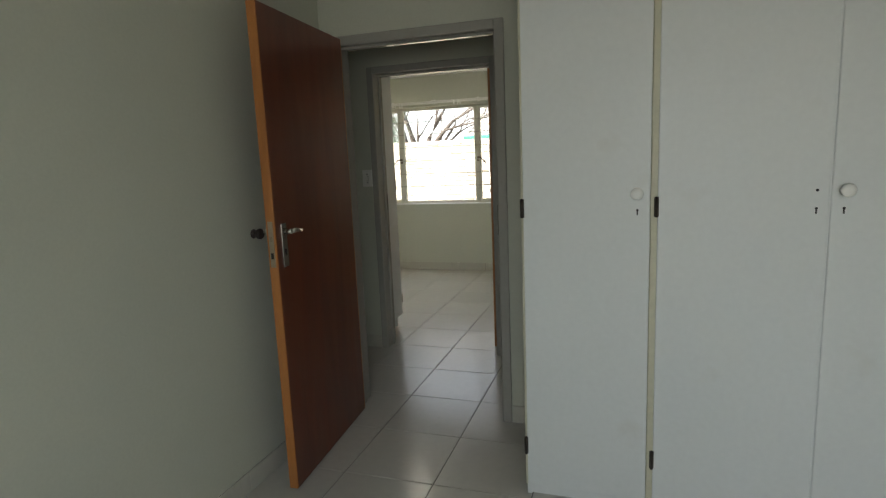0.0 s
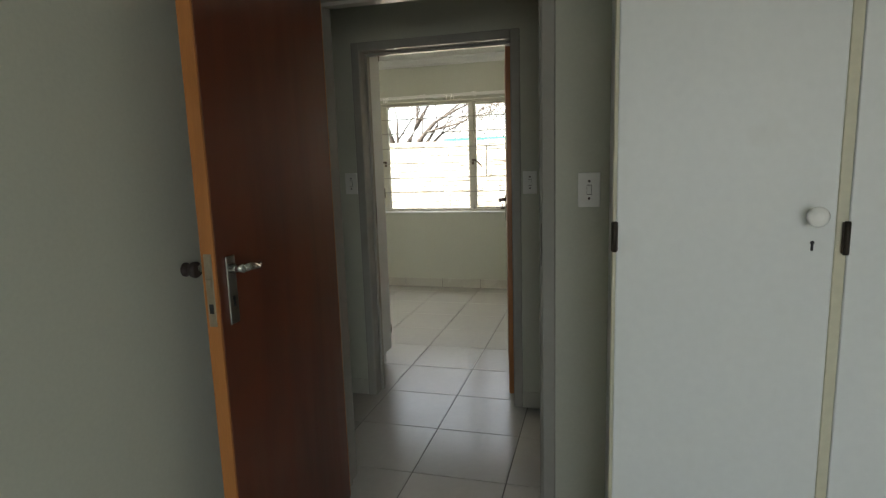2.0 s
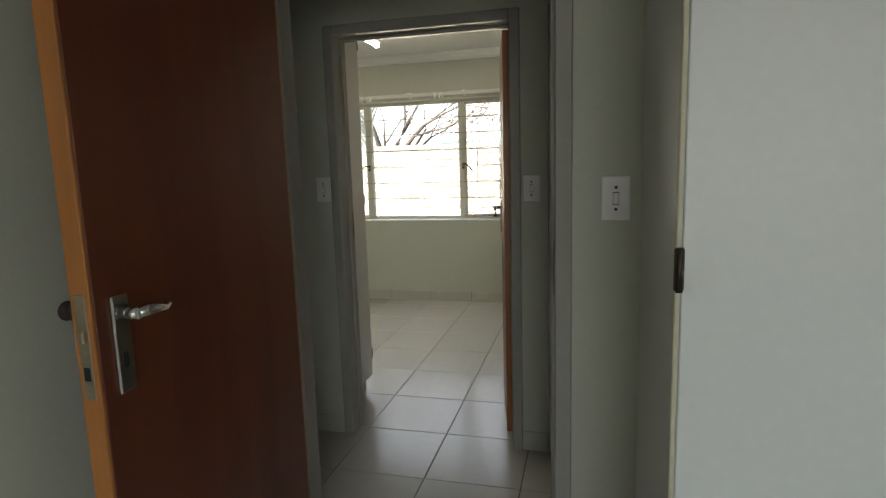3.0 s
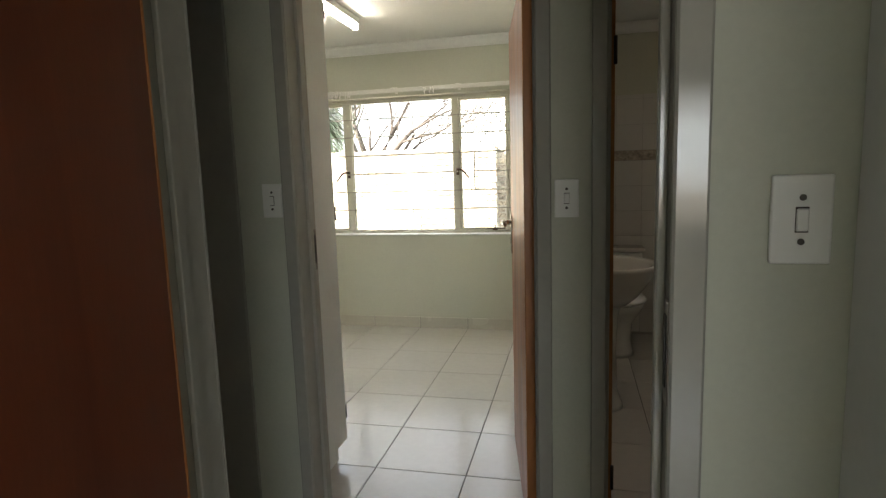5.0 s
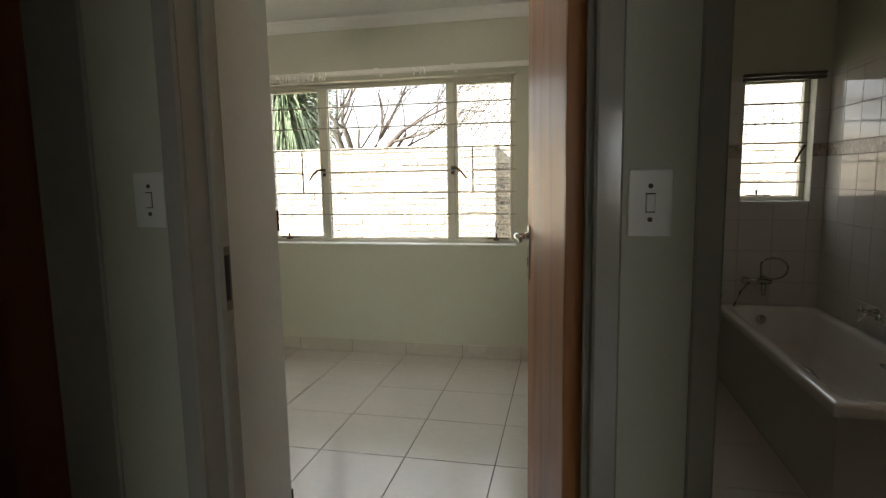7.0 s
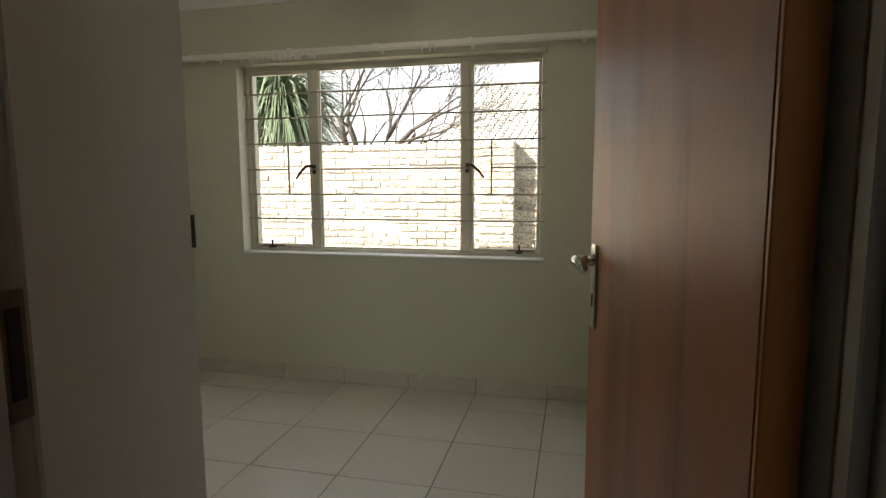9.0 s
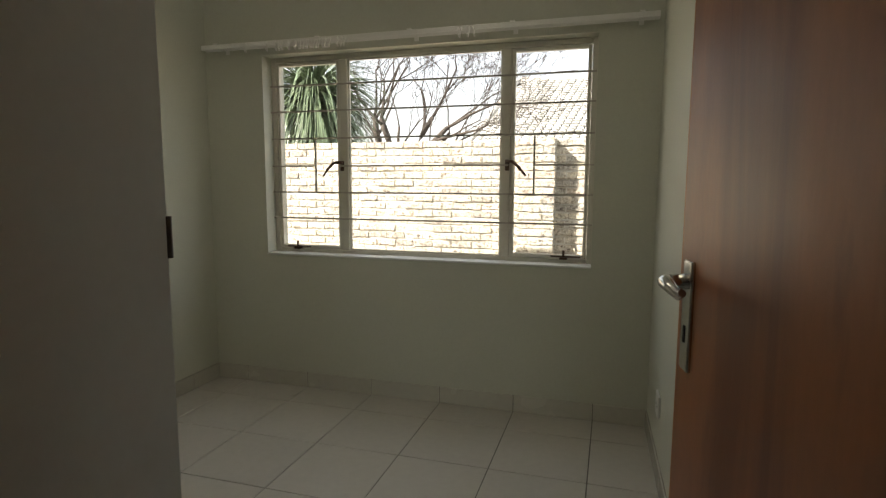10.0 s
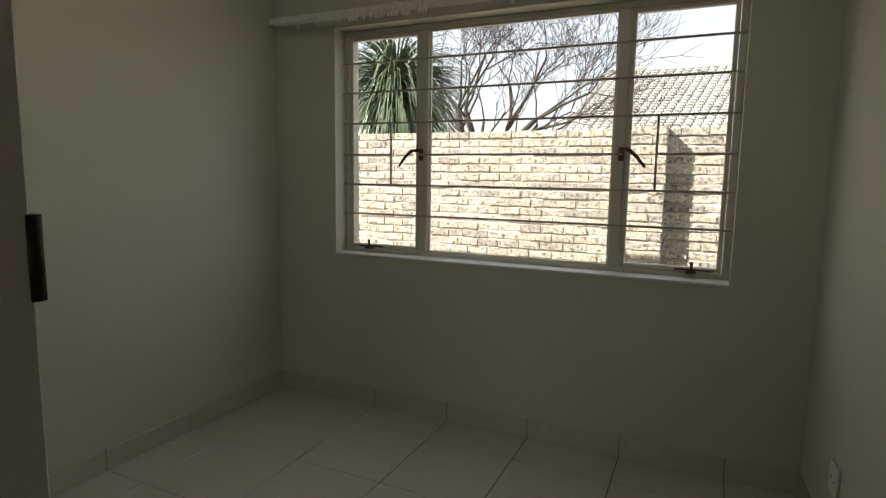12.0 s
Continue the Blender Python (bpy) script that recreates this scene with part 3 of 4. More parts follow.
for x in xs:
    lean = rng.uniform(-.006, .006)
    bm = bmesh.new()
    tube(bm, [(x, RY - .046, RZ + .012), (x + lean, RY - .048, RZ - .006), (x + lean * 2, RY - .050, RZ - .036), (x + lean * 2, RY - .060, RZ - .024)], .0055, 6)
    part("curtain_hook", bm, PLAST, rail)

lamp = thing("fluorescent_light", "lit white fluorescent batten light on the ceiling", "ceiling light", pose(-1.87, 5.3, H))
part("housing", boxes((-.035, .035, -.62, .62, -.045, 0), bevel=.006), SILL, lamp)
part("end_cap", boxes((-.022, .022, -.625, -.60, -.085, -.045), bevel=.003), PLAST, lamp)
part("end_cap", boxes((-.022, .022, .60, .625, -.085, -.045), bevel=.003), PLAST, lamp)
bm = bmesh.new()
tube(bm, [(0, -.60, -.068), (0, .60, -.068)], .014, 12)
part("tube", bm, TUBE, lamp, "glowing tube")

# ---------------------------------------------------------------- bathroom
bw = thing("window_2", "small steel bathroom window with burglar bars", "window", kind="structure")
part("window_frame", boxes((BX0, BX0 + .03, FY - .015, FY + .025, BZ0, BZ1), (BX1 - .03, BX1, FY - .015, FY + .025, BZ0, BZ1), (BX0 + .03, BX1 - .03, FY - .015, FY + .025, BZ0, BZ0 + .03), (BX0 + .03, BX1 - .03, FY - .015, FY + .025, BZ1 - .03, BZ1), bevel=.004), WIN, bw)
p = part("pane", boxes((BX0 + .026, BX1 - .026, FY + .004, FY + .007, BZ0 + .026, BZ1 - .026)), GLASS, bw)
p.visible_shadow = False
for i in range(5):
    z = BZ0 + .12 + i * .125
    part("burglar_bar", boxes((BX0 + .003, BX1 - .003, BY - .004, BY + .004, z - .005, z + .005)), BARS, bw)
bm = bmesh.new()
tube(bm, [(BX1 - .02, FY - .02, 1.49), (BX1 - .025, FY - .06, 1.49), (BX1 - .05, FY - .065, 1.45), (BX1 - .08, FY - .065, 1.39)], [.008, .009, .008, .006], 8)
part("casement_handle", bm, BRONZE, bw)
bm = boxes((BX0 + .05, BX0 + .2, FY - .045, FY - .035, BZ0 + .032, BZ0 + .04), bevel=.002)
tube(bm, [(BX0 + .12, FY - .04, BZ0 + .035), (BX0 + .12, FY - .04, BZ0 + .075)], [.005, .008], 8)
part("casement_stay", bm, BRONZE, bw)
bl = thing("roller_blind", "dark narrow blind rolled up at the top of the window", "blind")
part("roll", boxes((BX0 - .02, BX1 + .04, WYA - .05, WYA - .012, BZ1 - .03, BZ1 - .008), bevel=.006), BLIND, bl)
part("head_rail", boxes((BX0 - .02, BX1 + .04, WYA - .05, WYA - .012, BZ1 - .003, BZ1 + .014), bevel=.003), BLIND, bl)

bath = thing("bathtub", "white enamel built-in bathtub with chrome grips and tiled side", "bathtub")
TX0, TX1, TY0, TY1, TZ = .44, BR - .012, 5.0, WYA - .012, .47
bm = bmesh.new()
n = 40


def loop(cx, cy, hx, hy, z, rad):
    """A rounded rectangle with corner radius rad."""
    vs = []
    for q, (sx, sy) in enumerate(((1, 1), (-1, 1), (-1, -1), (1, -1))):
        for k in range(n // 4):
            a = math.pi / 2 * (q + k / (n // 4 - 1))
            vs.append(bm.verts.new((cx + sx * (hx - rad) + rad * math.cos(a), cy + sy * (hy - rad) + rad * math.sin(a), z)))
    return vs


cx, cy, hx, hy = (TX0 + TX1) / 2, (TY0 + TY1) / 2, (TX1 - TX0) / 2, (TY1 - TY0) / 2
rings = [loop(cx, cy, hx, hy, TZ - .045, .02), loop(cx, cy, hx, hy, TZ - .008, .02), loop(cx, cy, hx - .008, hy - .008, TZ, .025), loop(cx, cy, hx - .055, hy - .07, TZ - .002, .13), loop(cx, cy, hx - .07, hy - .09, TZ - .02, .14),
         loop(cx, cy, hx - .10, hy - .16, TZ - .2, .13), loop(cx, cy, hx - .13, hy - .24, TZ - .36, .11), loop(cx, cy, hx - .2, hy - .4, TZ - .39, .07)]
for a, b in zip(rings, rings[1:]):
    for k in range(n):
        f = bm.faces.new((a[k], a[(k + 1) % n], b[(k + 1) % n], b[k]))
        f.smooth = True
bm.faces.new(rings[-1])
part("tub", bm, PORC, bath)
part("side_panel", boxes((TX0 + .02, TX0 + .04, TY0 + .02, TY1, 0, TZ - .046), (TX0 + .04, TX1, TY0 + .02, TY0 + .04, 0, TZ - .046)), BTILE, bath)
for y in (5.55,):
    bm = bmesh.new()
    x = TX0 + .085
    tube(bm, [(x, y - .1, TZ - .07), (x + .035, y - .09, TZ - .06), (x + .045, y, TZ - .055), (x + .035, y + .09, TZ - .06), (x, y + .1, TZ - .07)], .009, 10)
    part("grip", bm, STEEL, bath, "chrome grip")
bm = bmesh.new()
x = TX1 - .085
tube(bm, [(x, 5.5, TZ - .06), (x - .035, 5.51, TZ - .05), (x - .045, 5.6, TZ - .045), (x - .035, 5.69, TZ - .05), (x, 5.7, TZ - .06)], .009, 10)
part("grip", bm, STEEL, bath, "chrome grip")
bm = bmesh.new()
lathe(bm, [(.03, 0), (.03, .006), (.02, .010), (.008, .012)], 20)
part("overflow", bm, STEEL, bath, "chrome overflow", pose(cx - .06, TY1 - .135, TZ - .07, 82))

mx = thing("bath_mixer", "chrome wall mixer with coiled hand-shower hose", "tap", pose(.67, WYA - .012, .63))
bm = bmesh.new()
tube(bm, [(-.06, 0, 0), (-.06, -.03, 0)], .022, 14)
tube(bm, [(.06, 0, 0), (.06, -.03, 0)], .022, 14)
tube(bm, [(-.085, -.045, 0), (.085, -.045, 0)], .02, 14)
tube(bm, [(.04, -.045, -.01), (.04, -.06, -.05), (.04, -.06, -.09)], [.016, .016, .013], 12)
part("body", bm, STEEL, mx)
bm = bmesh.new()
pts = [(-.05, -.06, -.01), (-.1, -.08, -.06), (-.14, -.09, -.16), (-.15, -.09, -.26)]
tube(bm, pts, .007, 8)
tube(bm, [(.02, -.06, .02)] + [(.09 + .085 * math.cos(a), -.06, .085 + .07 * math.sin(a)) for a in [2.6 - .5 * i for i in range(11)]], .0065, 8)
part("hose", bm, STEEL, mx, "looped metal hose")
tp = thing("bath_taps", "pair of chrome taps over the tub", "tap", pose(BR - .012, 5.92, .60, 0, 0, 90))
bm = bmesh.new()
for x in (-.09, .09):
    tube(bm, [(x, 0, 0), (x, .05, 0), (x, .07, .0)], [.02, .014, .016], 12)
    tube(bm, [(x - .03, .075, 0), (x + .03, .075, 0)], .008, 8)
    tube(bm, [(x, .075, -.03), (x, .075, .03)], .008, 8)
tube(bm, [(-.09, .04, 0), (.09, .04, 0)], .012, 10)
tube(bm, [(0, .04, 0), (0, .09, .01), (0, .13, -.03)], .011, 10)
part("body", bm, STEEL, tp)

bc = thing("bathroom_light", "lit opal glass bowl light on the bathroom ceiling", "ceiling light", pose(.3, 4.75, H))
bm = bmesh.new()
lathe(bm, [(.12, 0), (.125, -.01), (.12, -.02)], 28)
part("rim", bm, STEEL, bc)
bm = bmesh.new()
lathe(bm, [(.112, -.02), (.105, -.05), (.075, -.078), (.03, -.09)], 28)
part("bowl", bm, BOWL, bc, "glowing opal bowl")

bs = thing("pedestal_basin", "white porcelain pedestal wash basin", "basin", pose(-.17, 5.24, 0))
bm = bmesh.new()
lathe(bm, [(.09, .60), (.15, .65), (.235, .76), (.262, .815), (.268, .835), (.255, .842), (.225, .832), (.19, .77), (.06, .72)], 36, .98, 1.0)
part("bowl", bm, PORC, bs)
bm = bmesh.new()
lathe(bm, [(.12, 0), (.115, .03), (.085, .10), (.075, .35), (.09, .55), (.11, .63)], 24, .9, .9, -.03, 0)
part("pedestal", bm, PORC, bs)
bm = bmesh.new()
tube(bm, [(-.2, 0, .835), (-.2, 0, .89), (-.16, 0, .91), (-.11, 0, .895)], [.02, .016, .012, .010], 12)
part("tap", bm, STEEL, bs, "chrome tap")

wc = thing("toilet", "white porcelain toilet with low cistern", "toilet", pose(-.045, 6.2, 0))
part("cistern", boxes((-.22, .2, .33, .525, .40, .715), bevel=.025, seg=3), PORC, wc)
part("cistern_lid", boxes((-.235, .215, .315, .53, .717, .745), bevel=.01, seg=2), PORC, wc)
bm = bmesh.new()
tube(bm, [(0, .42, .745), (0, .42, .76)], .022, 14)
part("flush_button", bm, STEEL, wc)
bm = bmesh.new()
lathe(bm, [(.11, 0), (.105, .03), (.085, .12), (.10, .24), (.165, .34), (.185, .39), (.18, .4)], 28, 1.0, 1.35, 0, .05)
box(bm, -.1, .1, .15, .34, 0, .4, bevel=.02)
part("bowl", bm, PORC, wc)
bm = bmesh.new()
lathe(bm, [(.18, .402), (.195, .405), (.197, .418), (.185, .43), (.05, .434)], 28, 1.0, 1.3, 0, .05)
part("seat", bm, PORC, wc, "closed white seat")


# ---------------------------------------------------------------- skirting tiles
skirt = thing("baseboard", "cream ceramic skirting tiles along the walls", "skirting", kind="structure")
sk = bmesh.new()
box(sk, .0015, Q - .0015, -.009, 0, 0, .095, bevel=.0025)
first = part("skirting_tile", sk, SKIRT, skirt)
SKM = first.data
bpy.data.objects.remove(first)


def skirting(x, y, yaw, length, start=0.0):
    """A run of tiles along local +x from (x, y), proud to local -y."""
    g = part("grout_strip", boxes((0, length, -.004, 0, 0, .094)), GROUT, skirt)
    g.matrix_basis = pose(x, y, 0, 0, 0, yaw)
    s = -start
    while s < length - .01:
        a, b = max(s, 0), min(s + Q, length)
        if b - a > .015:
            ob = new("skirting_tile", SKM)
            ob.parent = skirt
            ob.matrix_basis = pose(x, y, 0, 0, 0, yaw) @ Matrix.Translation((a, 0, 0)) @ Matrix.Diagonal(((b - a) / Q, 1, 1, 1))
        s += Q


skirting(LX2, WYA, 0, RX2 - LX2, (LX2 - TX) % Q)
skirting(LX2, CY + .01, 90, WYA - CY - .02, .1)
skirting(RX2, WYA - .012, -88.3, WYA - W2B - .06, .2)
skirting(DOORS["d"][1] + .05, W2A, 0, DOORS["b"][0] - DOORS["d"][1] - .1, .1)
skirting(DOORS["b"][1] + .05, W2A, 0, DOORS["c"][0] - DOORS["b"][1] - .1, .1)
skirting(DOORS["c"][1] + .05, W2A, 0, 1.6, .1)
skirting(DOORS["a"][1] + .05, W1A, 0, -DOORS["a"][1] - .06, .1)
skirting(LX1, -2.2, 90, W1A + 2.2, .2)

# ---------------------------------------------------------------- outside
struct("ground", boxes((-300, 300, -300, 400, -.3, -.15)), SOIL, "dry garden soil outside", "ground")
GY, GT = 9.0, 1.685     # garden wall
gw = tagged(part("garden_wall", boxes((-9, 3.0, GY + .010, GY + .2, -.15, GT - .012)), MORTAR), "sunlit yellow stock brick garden wall with pale mortar", "wall", kind="structure")


def brick_mesh(seed, w, dp, h, mat):
    r = random.Random(seed)
    bm = bmesh.new()
    box(bm, 0, w, 0, dp, 0, h)
    bmesh.ops.subdivide_edges(bm, edges=[e for e in bm.edges if abs((e.verts[0].co - e.verts[1].co).x) > .05], cuts=2)
    for v in bm.verts:
        v.co += Vector((r.uniform(-.006, .006), r.uniform(-.0012, .0012), r.uniform(-.0055, .0045)))
    front = [e for e in bm.edges if all(v.co.y < dp * .5 for v in e.verts) and (all(v.co.z < h * .5 for v in e.verts) or all(v.co.z > h * .5 for v in e.verts))]
    bmesh.ops.bevel(bm, geom=front, offset=.007, segments=2, affect="EDGES")
    bmesh.ops.recalc_face_normals(bm, faces=bm.faces)
    me = bpy.data.meshes.new("brick")
    bm.to_mesh(me)
    bm.free()
    me.materials.append(mat)
    return me


CH, CW = .0745, .197
full = [brick_mesh(i, CW - .012, .1, CH - .011, BRICK) for i in range(7)]
rng = random.Random(11)
rest_v, rest_f = [], []
PX0, PX1 = -1.612, -1.28     # pier
courses = int((GT + .15) / CH)
for j in range(courses):
    z = GT - (j + 1) * CH + .002
    off = 0 if j % 2 else CW / 2
    x = -7.0 + off
    while x < 2.6:
        w = CW
        me = full[rng.randrange(7)]
        m = pose(x + rng.uniform(-.003, .003), GY + rng.uniform(-.009, .005), z, 0, rng.uniform(-.5, .5), rng.uniform(-.15, .15))
        if -4.75 < x < 0.35 and z > .55:
            ob = new("brick", me)
            ob.parent = gw
            ob.matrix_basis = m
        else:
            base = len(rest_v)
            rest_v += [m @ v.co for v in me.vertices]
            rest_f += [[base + k for k in p.vertices] for p in me.polygons]
        x += w
me = bpy.data.meshes.new("bricks")
me.from_pydata(rest_v, [], rest_f)
me.materials.append(BRICK)
ob = new("bricks", me)
ob.parent = gw
tagged(ob, kind="stuff")
pier = thing("brick_pier", "yellow stock brick pier standing proud of the garden wall", "pier")
PD = .18
part("core", boxes((PX0 + .008, PX1 - .008, GY - PD + .012, GY - .012, -.15, GT - .01)), MORTAR, pier)
pf = [brick_mesh(40 + i, .222, PD - .004, CH - .011, BRICK) for i in range(4)]
ph = [brick_mesh(50 + i, .10, PD - .004, CH - .011, BRICK) for i in range(4)]
for j in range(courses):
    z = GT - (j + 1) * CH + .002
    xa, xb = (PX0, PX0 + .228) if j % 2 else (PX0 + .106, PX0)
    for me, x in ((pf[rng.randrange(4)], xa), (ph[rng.randrange(4)], xb)):
        ob = new("brick", me)
        ob.parent = pier
        ob.matrix_basis = pose(x + rng.uniform(-.003, .003), GY - PD + rng.uniform(-.003, .003), z)


def limb(bm, p, d, length, r, depth, rng):
    """A crooked limb that forks again and again into finer ones."""
    n = 4 if depth > 2 else 3
    pts, rad = [p], [r]
    q = p.copy()
    for i in range(n):
        d = (d + Vector((rng.uniform(-.2, .2), rng.uniform(-.2, .2), rng.uniform(-.06, .14)))).normalized()
        q = q + d * length / n
        pts.append(q.copy())
        rad.append(r * (1 - .40 * (i + 1) / n))
    tube(bm, pts, rad, 7 if depth > 3 else 4 if depth > 1 else 3)
    if depth == 0:
        return
    for i in range(rng.randint(2, 3) + (depth < 4)):
        k = rng.randint(1, n) if i else n
        axis = Vector((rng.uniform(-.6, .6), rng.choice((-1, 1)), rng.uniform(-.3, .3))).normalized()
        nd = (Matrix.Rotation(rng.uniform(.25, .75), 3, axis) @ d).normalized()
        nd.z = nd.z * .92 + .10
        limb(bm, pts[k].copy(), nd.normalized(), length * rng.uniform(.62, .86), max(.0045, rad[k] * rng.uniform(.5, .74)), depth - 1, rng)


def bare_tree(x, y, seed, height, label):
    """Several leaning stems that part low down, each breaking into finer and finer twigs."""
    rng = random.Random(seed)
    tr = thing("tree", label, "tree", pose(x, y, -.15))
    bm = bmesh.new()
    tube(bm, [(0, 0, 0), (.03, 0, .6), (.0, .02, 1.1), (.02, 0, 1.5)], [.26, .22, .20, .20], 10)
    part("trunk", bm, BARK, tr)
    bm = bmesh.new()
    for i, lean in enumerate((-1.1, -.7, -.4, -.16, .06, .3, .58, .9, 1.3)):
        d = Vector((lean + rng.uniform(-.08, .08), rng.uniform(-.4, .4), 1.0)).normalized()
        thick = .078 if abs(lean) < .8 else .05
        limb(bm, Vector((.02 + .1 * lean, 0, 1.35)), d, height * rng.uniform(.26, .34), thick, 5, rng)
    part("branches", bm, BARK, tr)


bare_tree(-4.95, 14.5, 3, 4.6, "leafless grey-barked tree behind the garden wall")


def blade(bm, p, d, length, w, rng):
    """A long folded leaf that arches and hangs."""
    n = 6
    side = d.cross(Vector((0, 0, 1)))
    side = side.normalized() if side.length > .01 else Vector((1, 0, 0))
    q, v = p.copy(), d.copy()
    prev = None
    for i in range(n + 1):
        s = i / n
        ww = w * (0.55 + .45 * math.sin(math.pi * min(1, s * 1.3))) * (1 - s ** 3) + .001
        row = [bm.verts.new(q - side * ww), bm.verts.new(q + Vector((0, 0, -ww * .5))), bm.verts.new(q + side * ww)]
        if prev:
            for k in range(2):
                bm.faces.new((prev[k], prev[k + 1], row[k + 1], row[k]))
        prev = row
        v = (v + Vector((0, 0, -.40 * (0.4 + s)))).normalized()
        q = q + v * length / n


def palm(x, y, z, seed):
    rng = random.Random(seed)
    pm = thing("palm_tree", "shaggy green strap-leaved palm behind the garden wall", "palm", pose(x, y, 0))
    bm = bmesh.new()
    tube(bm, [(0, 0, -.15), (.02, 0, 1.0), (0, 0, z)], [.16, .13, .11], 12)
    part("trunk", bm, BARK, pm)
    bm = bmesh.new()
    for i in range(1150):
        a, e = rng.uniform(0, 6.283), rng.uniform(-1.1, 1.2)
        d = Vector((math.cos(a) * math.cos(e), math.sin(a) * math.cos(e), math.sin(e)))
        blade(bm, Vector((0, 0, z - rng.uniform(0, .45))) + d * .08, d, rng.uniform(.9, 1.5), rng.uniform(.011, .021), rng)
    part("crown", bm, PALM, pm)
    bm = bmesh.new()
    for i in range(90):
        a, e = rng.uniform(0, 6.283), rng.uniform(-1.3, -.7)
        d = Vector((math.cos(a) * math.cos(e), math.sin(a) * math.cos(e), math.sin(e)))
        blade(bm, Vector((0, 0, z - rng.uniform(.3, .8))) + d * .08, d, rng.uniform(.6, 1.0), rng.uniform(.014, .024), rng)
    part("dry_leaves", bm, DRYLEAF, pm, "hanging dry brown leaves")


palm(-4.98, 11.2, 2.62, 8)


def shrub(x, y, z, r, seed):
    rng = random.Random(seed)
    sh = thing("shrub", "grey-green bush behind the garden wall", "bush", pose(x, y, -.15))
    bm = bmesh.new()
    for i in range(6):
        tube(bm, [(0, 0, 0), (rng.uniform(-.2, .2), rng.uniform(-.2, .2), z * .5), (rng.uniform(-r, r) * .7, rng.uniform(-r, r) * .5, z)], [.03, .02, .008], 5)
    part("stems", bm, BARK, sh)
    bm = bmesh.new()
    for i in range(1500):
        d = Vector((rng.gauss(0, 1), rng.gauss(0, 1), rng.gauss(0, 1))).normalized() * r * rng.uniform(.35, 1) ** .5
        c = Vector((0, 0, z)) + Vector((d.x * 1.3, d.y, d.z * .8))
        u = Vector((rng.gauss(0, 1), rng.gauss(0, 1), rng.gauss(0, 1))).normalized()
        w = u.cross(Vector((rng.gauss(0, 1), rng.gauss(0, 1), rng.gauss(0, 1)))).normalized()
        bm.faces.new([bm.verts.new(c + .045 * u), bm.verts.new(c + .018 * w), bm.verts.new(c - .045 * u), bm.verts.new(c - .018 * w)])
    part("leaves", bm, SHRUB, sh)


shrub(-5.6, 13.0, 1.75, .65, 4)

# neighbouring house with a hipped tiled roof
nh = thing("neighbour_house", "neighbouring house with grey tiled hip roof and green gutter", "house")
EX, EY, EZ, RXs, RYs, RZs = -5.15, 20.0, 2.08, -4.05, 24.0, 4.8
part("wall", boxes((EX + .6, 14, EY + .6, EY + 7.4, -.15, EZ - .05)), RENDERW, nh)
verts, faces = [], []
rows, tw = 30, .24
up = Vector((0, RYs - EY, RZs - EZ))
nrm = Vector((0, -up.z, up.y)).normalized()
rr = random.Random(3)
for j in range(rows):
    s0, s1 = j / rows, (j + 1.05) / rows
    xl = EX + (RXs - EX) * s0 + .1
    for i in range(int((14 - xl) / tw)):
        base = len(verts)
        lift = .035 + rr.uniform(-.008, .008)
        for k in range(6):
            u = k / 5
            arch = .03 * math.sin(math.pi * u) ** .7
            x = xl + (i + .06 + .86 * u) * tw
            for s, l in ((s0, -.02), (s0, lift), (s1, .0)):
                verts.append(Vector((x, EY, EZ)) + up * s + nrm * (l + arch + .02))
        for k in range(5):
            a, b = base + 3 * k, base + 3 * k + 3
            faces += [(a, b, b + 1, a + 1), (a + 1, b + 1, b + 2, a + 2)]
me = bpy.data.meshes.new("roof")
me.from_pydata(verts, [], faces)
me.materials.append(ROOFT)
rf = new("roof", me)
rf.parent = nh
tagged(rf, "pale weathered roof tiles", kind="stuff")
bm = bmesh.new()
v = [bm.verts.new(p) for p in ((EX, EY, EZ), (RXs, RYs, RZs), (EX, EY + 8, EZ), (14, RYs, RZs), (14, EY + 8, EZ))]
bm.faces.new((v[0], v[1], v[2]))
bm.faces.new((v[1], v[3], v[4], v[2]))
part("roof_back", bm, ROOFT, nh)
# dark sheet below the tiles, so their gaps read as shade lines
bm = bmesh.new()
bm.faces.new([bm.verts.new(p) for p in ((EX, EY, EZ), (14, EY, EZ), (14, RYs, RZs), (RXs, RYs, RZs))])
part("underlay", bm, GAPSHADE, nh)
bm = bmesh.new()
tube(bm, [(EX, EY, EZ + .05), (RXs, RYs, RZs + .05)], .10, 8)
tube(bm, [(RXs, RYs, RZs + .05), (14, RYs, RZs + .05)], .10, 8)
part("ridge_tiles", bm, ROOFT, nh)
part("gutter", boxes((EX - .05, 14, EY - .14, EY - .01, EZ - .10, EZ + .02), bevel=.02), GREEN, nh, "green gutter")

# ---------------------------------------------------------------- bathroom wall tiles
tm = bmesh.new()
box(tm, .0012, .1988, -.006, 0, .0012, .1988, bevel=.0012)
first = part("wall_tile", tm, BTILE)
WT = first.data
bpy.data.objects.remove(first)


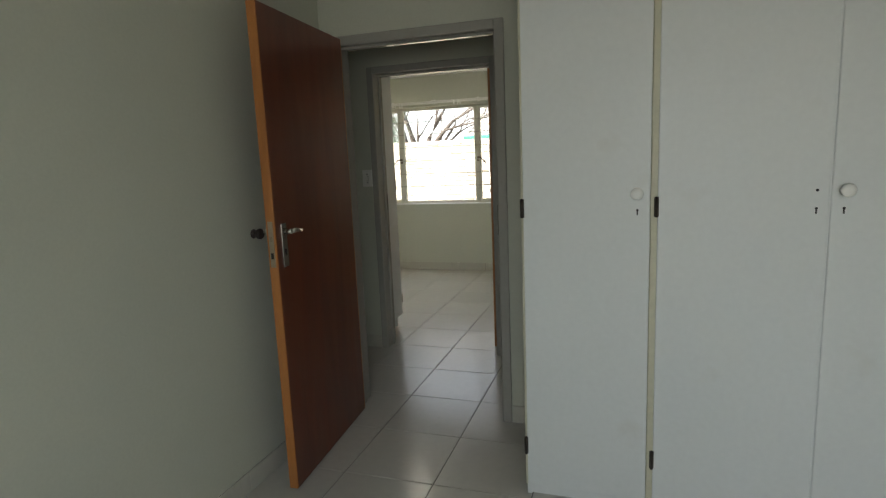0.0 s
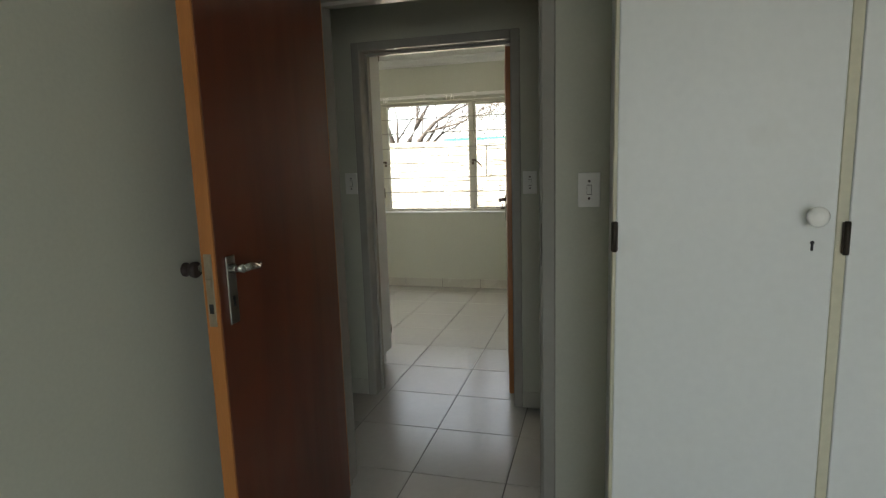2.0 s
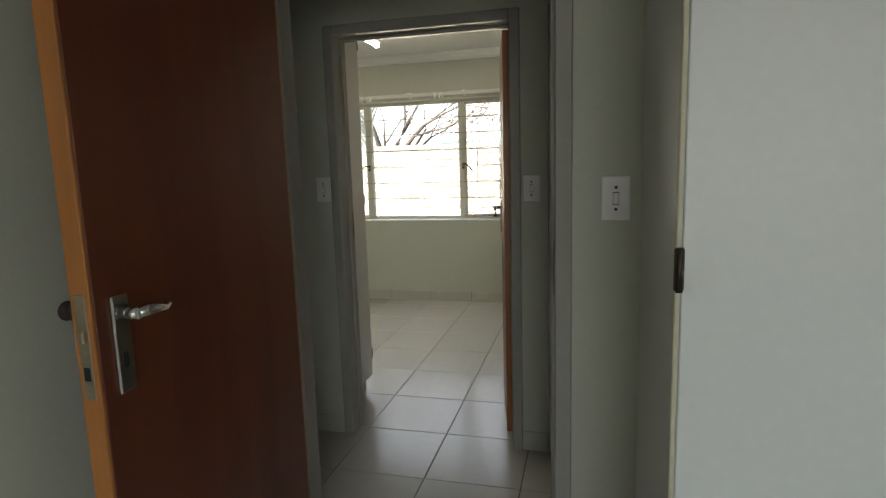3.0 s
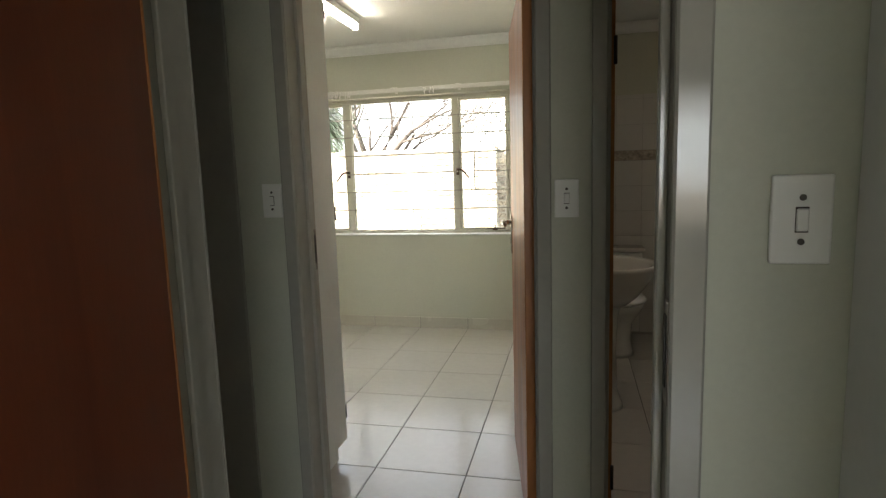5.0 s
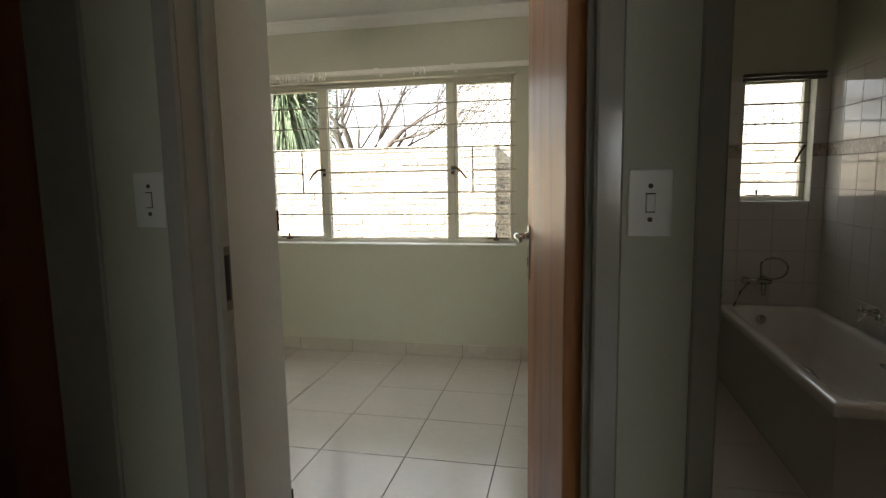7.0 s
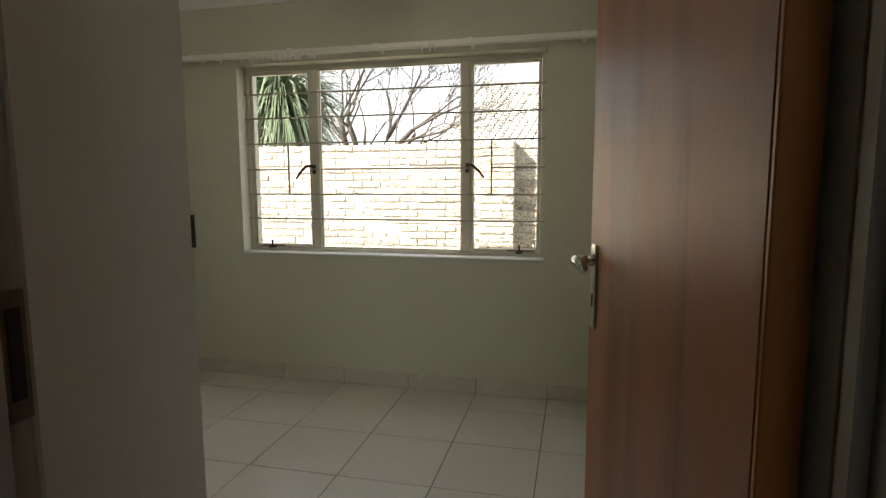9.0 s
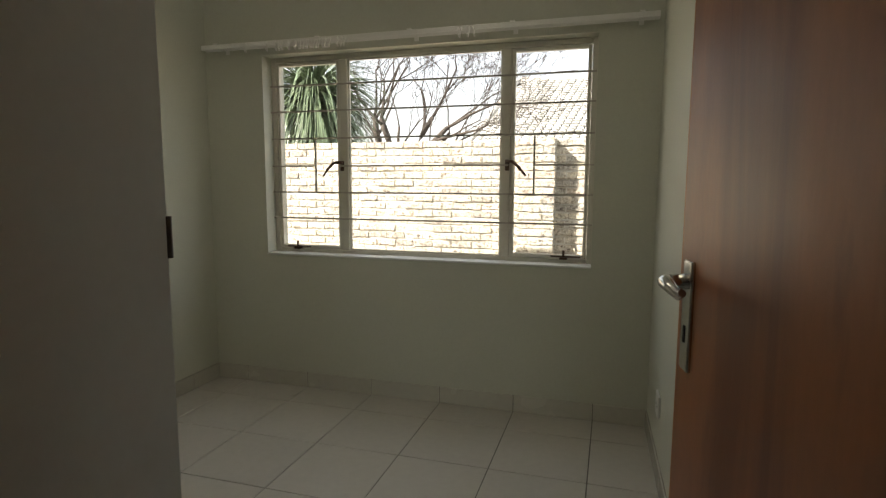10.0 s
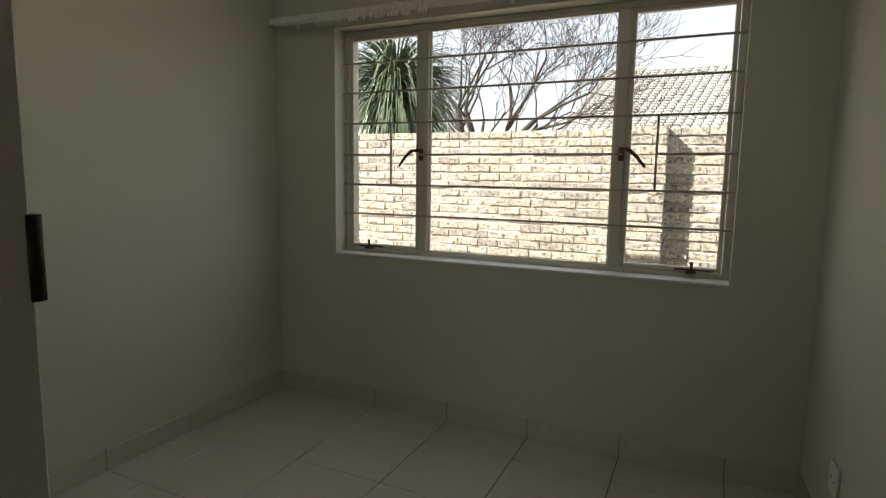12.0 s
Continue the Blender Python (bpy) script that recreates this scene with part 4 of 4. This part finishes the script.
def tiled(name, at, length, top, hole=None, border=(1.42, 1.50)):
    """Wall tiles on one bathroom wall, with a patterned border course."""
    wt = thing(name, "white glazed bathroom wall tiles with brown patterned border", "wall tiles", at, kind="structure")
    back = [(0, length, -.003, 0, 0, top)] if not hole else [(0, hole[0], -.003, 0, 0, top), (hole[1], length, -.003, 0, 0, top), (hole[0], hole[1], -.003, 0, 0, hole[2]), (hole[0], hole[1], -.003, 0, hole[3], top)]
    part("grout", boxes(*back), BGROUT, wt)
    zs = [.02 + .2 * i for i in range(7)] + [1.50 + .2 * i for i in range(3)]
    for z in zs:
        z1 = min(z + .2, top)
        i = 0
        while i * .2 < length - .01:
            x0, x1 = i * .2, min(i * .2 + .2, length)
            i += 1
            za, zb = z, z1
            if hole and x1 > hole[0] + .001 and x0 < hole[1] - .001 and zb > hole[2] + .001 and za < hole[3] - .001:
                if x0 < hole[0]:
                    x1 = hole[0]
                elif x1 > hole[1]:
                    x0 = hole[1]
                elif za < hole[2]:
                    zb = hole[2]
                elif zb > hole[3]:
                    za = hole[3]
                else:
                    continue
            if x1 - x0 < .008 or zb - za < .008:
                continue
            ob = new("wall_tile", WT)
            ob.parent = wt
            ob.matrix_basis = Matrix.Translation((x0, -.002, za)) @ Matrix.Diagonal(((x1 - x0) / .2, 1, (zb - za) / .2, 1))
    spans = [(0, length)] if not hole else [(0, hole[0]), (hole[1], length)]
    for a, b in spans:
        part("border_course", boxes((a, b, -.0075, -.003, border[0] + .002, border[1] - .002), bevel=.001), MOTIF, wt, "brown patterned border")
    return wt


tiled("wall_tiles_window", pose(BL, WYA, 0), BR - BL, 1.93, (BX0 - BL, BX1 - BL, BZ0, BZ1))
wr = tiled("wall_tiles_side", pose(BR, WYA - .01, 0, 0, 0, -90), WYA - W2B - .02, 1.93)
part("decor_tile", boxes((.80, 1.0, -.0095, -.0083, .86, 1.18)), MOTIF, wr, "tile with a brown diamond motif")
part("decor_panel", boxes((.818, .982, -.0105, -.0094, .878, 1.162)), BTILE, wr)
bm = bmesh.new()
for k in (1.0, .55):
    y = -.0108 - .0006 * (1 - k)
    bm.faces.new([bm.verts.new(p) for p in ((.9, y, 1.02 - .10 * k), (.9 + .055 * k, y, 1.02), (.9, y, 1.02 + .10 * k), (.9 - .055 * k, y, 1.02))])
part("diamond", bm, MOTIF, wr)

# ---------------------------------------------------------------- floor tiles
ft = bmesh.new()
box(ft, .002, Q - .002, .002, Q - .002, -.010, 0, bevel=.0015)
first = part("floor_tile", ft, TILE)
FT = first.data
bpy.data.objects.remove(first)
ix0, ix1 = math.floor((LX2 - TX) / Q), math.ceil((2.25 - TX) / Q)
iy0, iy1 = math.floor((-2.2 - TY) / Q), math.ceil((WYA - TY) / Q)
for i in range(ix0, ix1):
    for j in range(iy0, iy1):
        x, y = TX + i * Q, TY + j * Q
        if (y + Q < W1A and x + Q < LX1) or (x > BR and y > W2B):
            continue
        ob = new("floor_tile", FT)
        ob.parent = floor
        ob.matrix_basis = Matrix.Translation((x, y, 0))
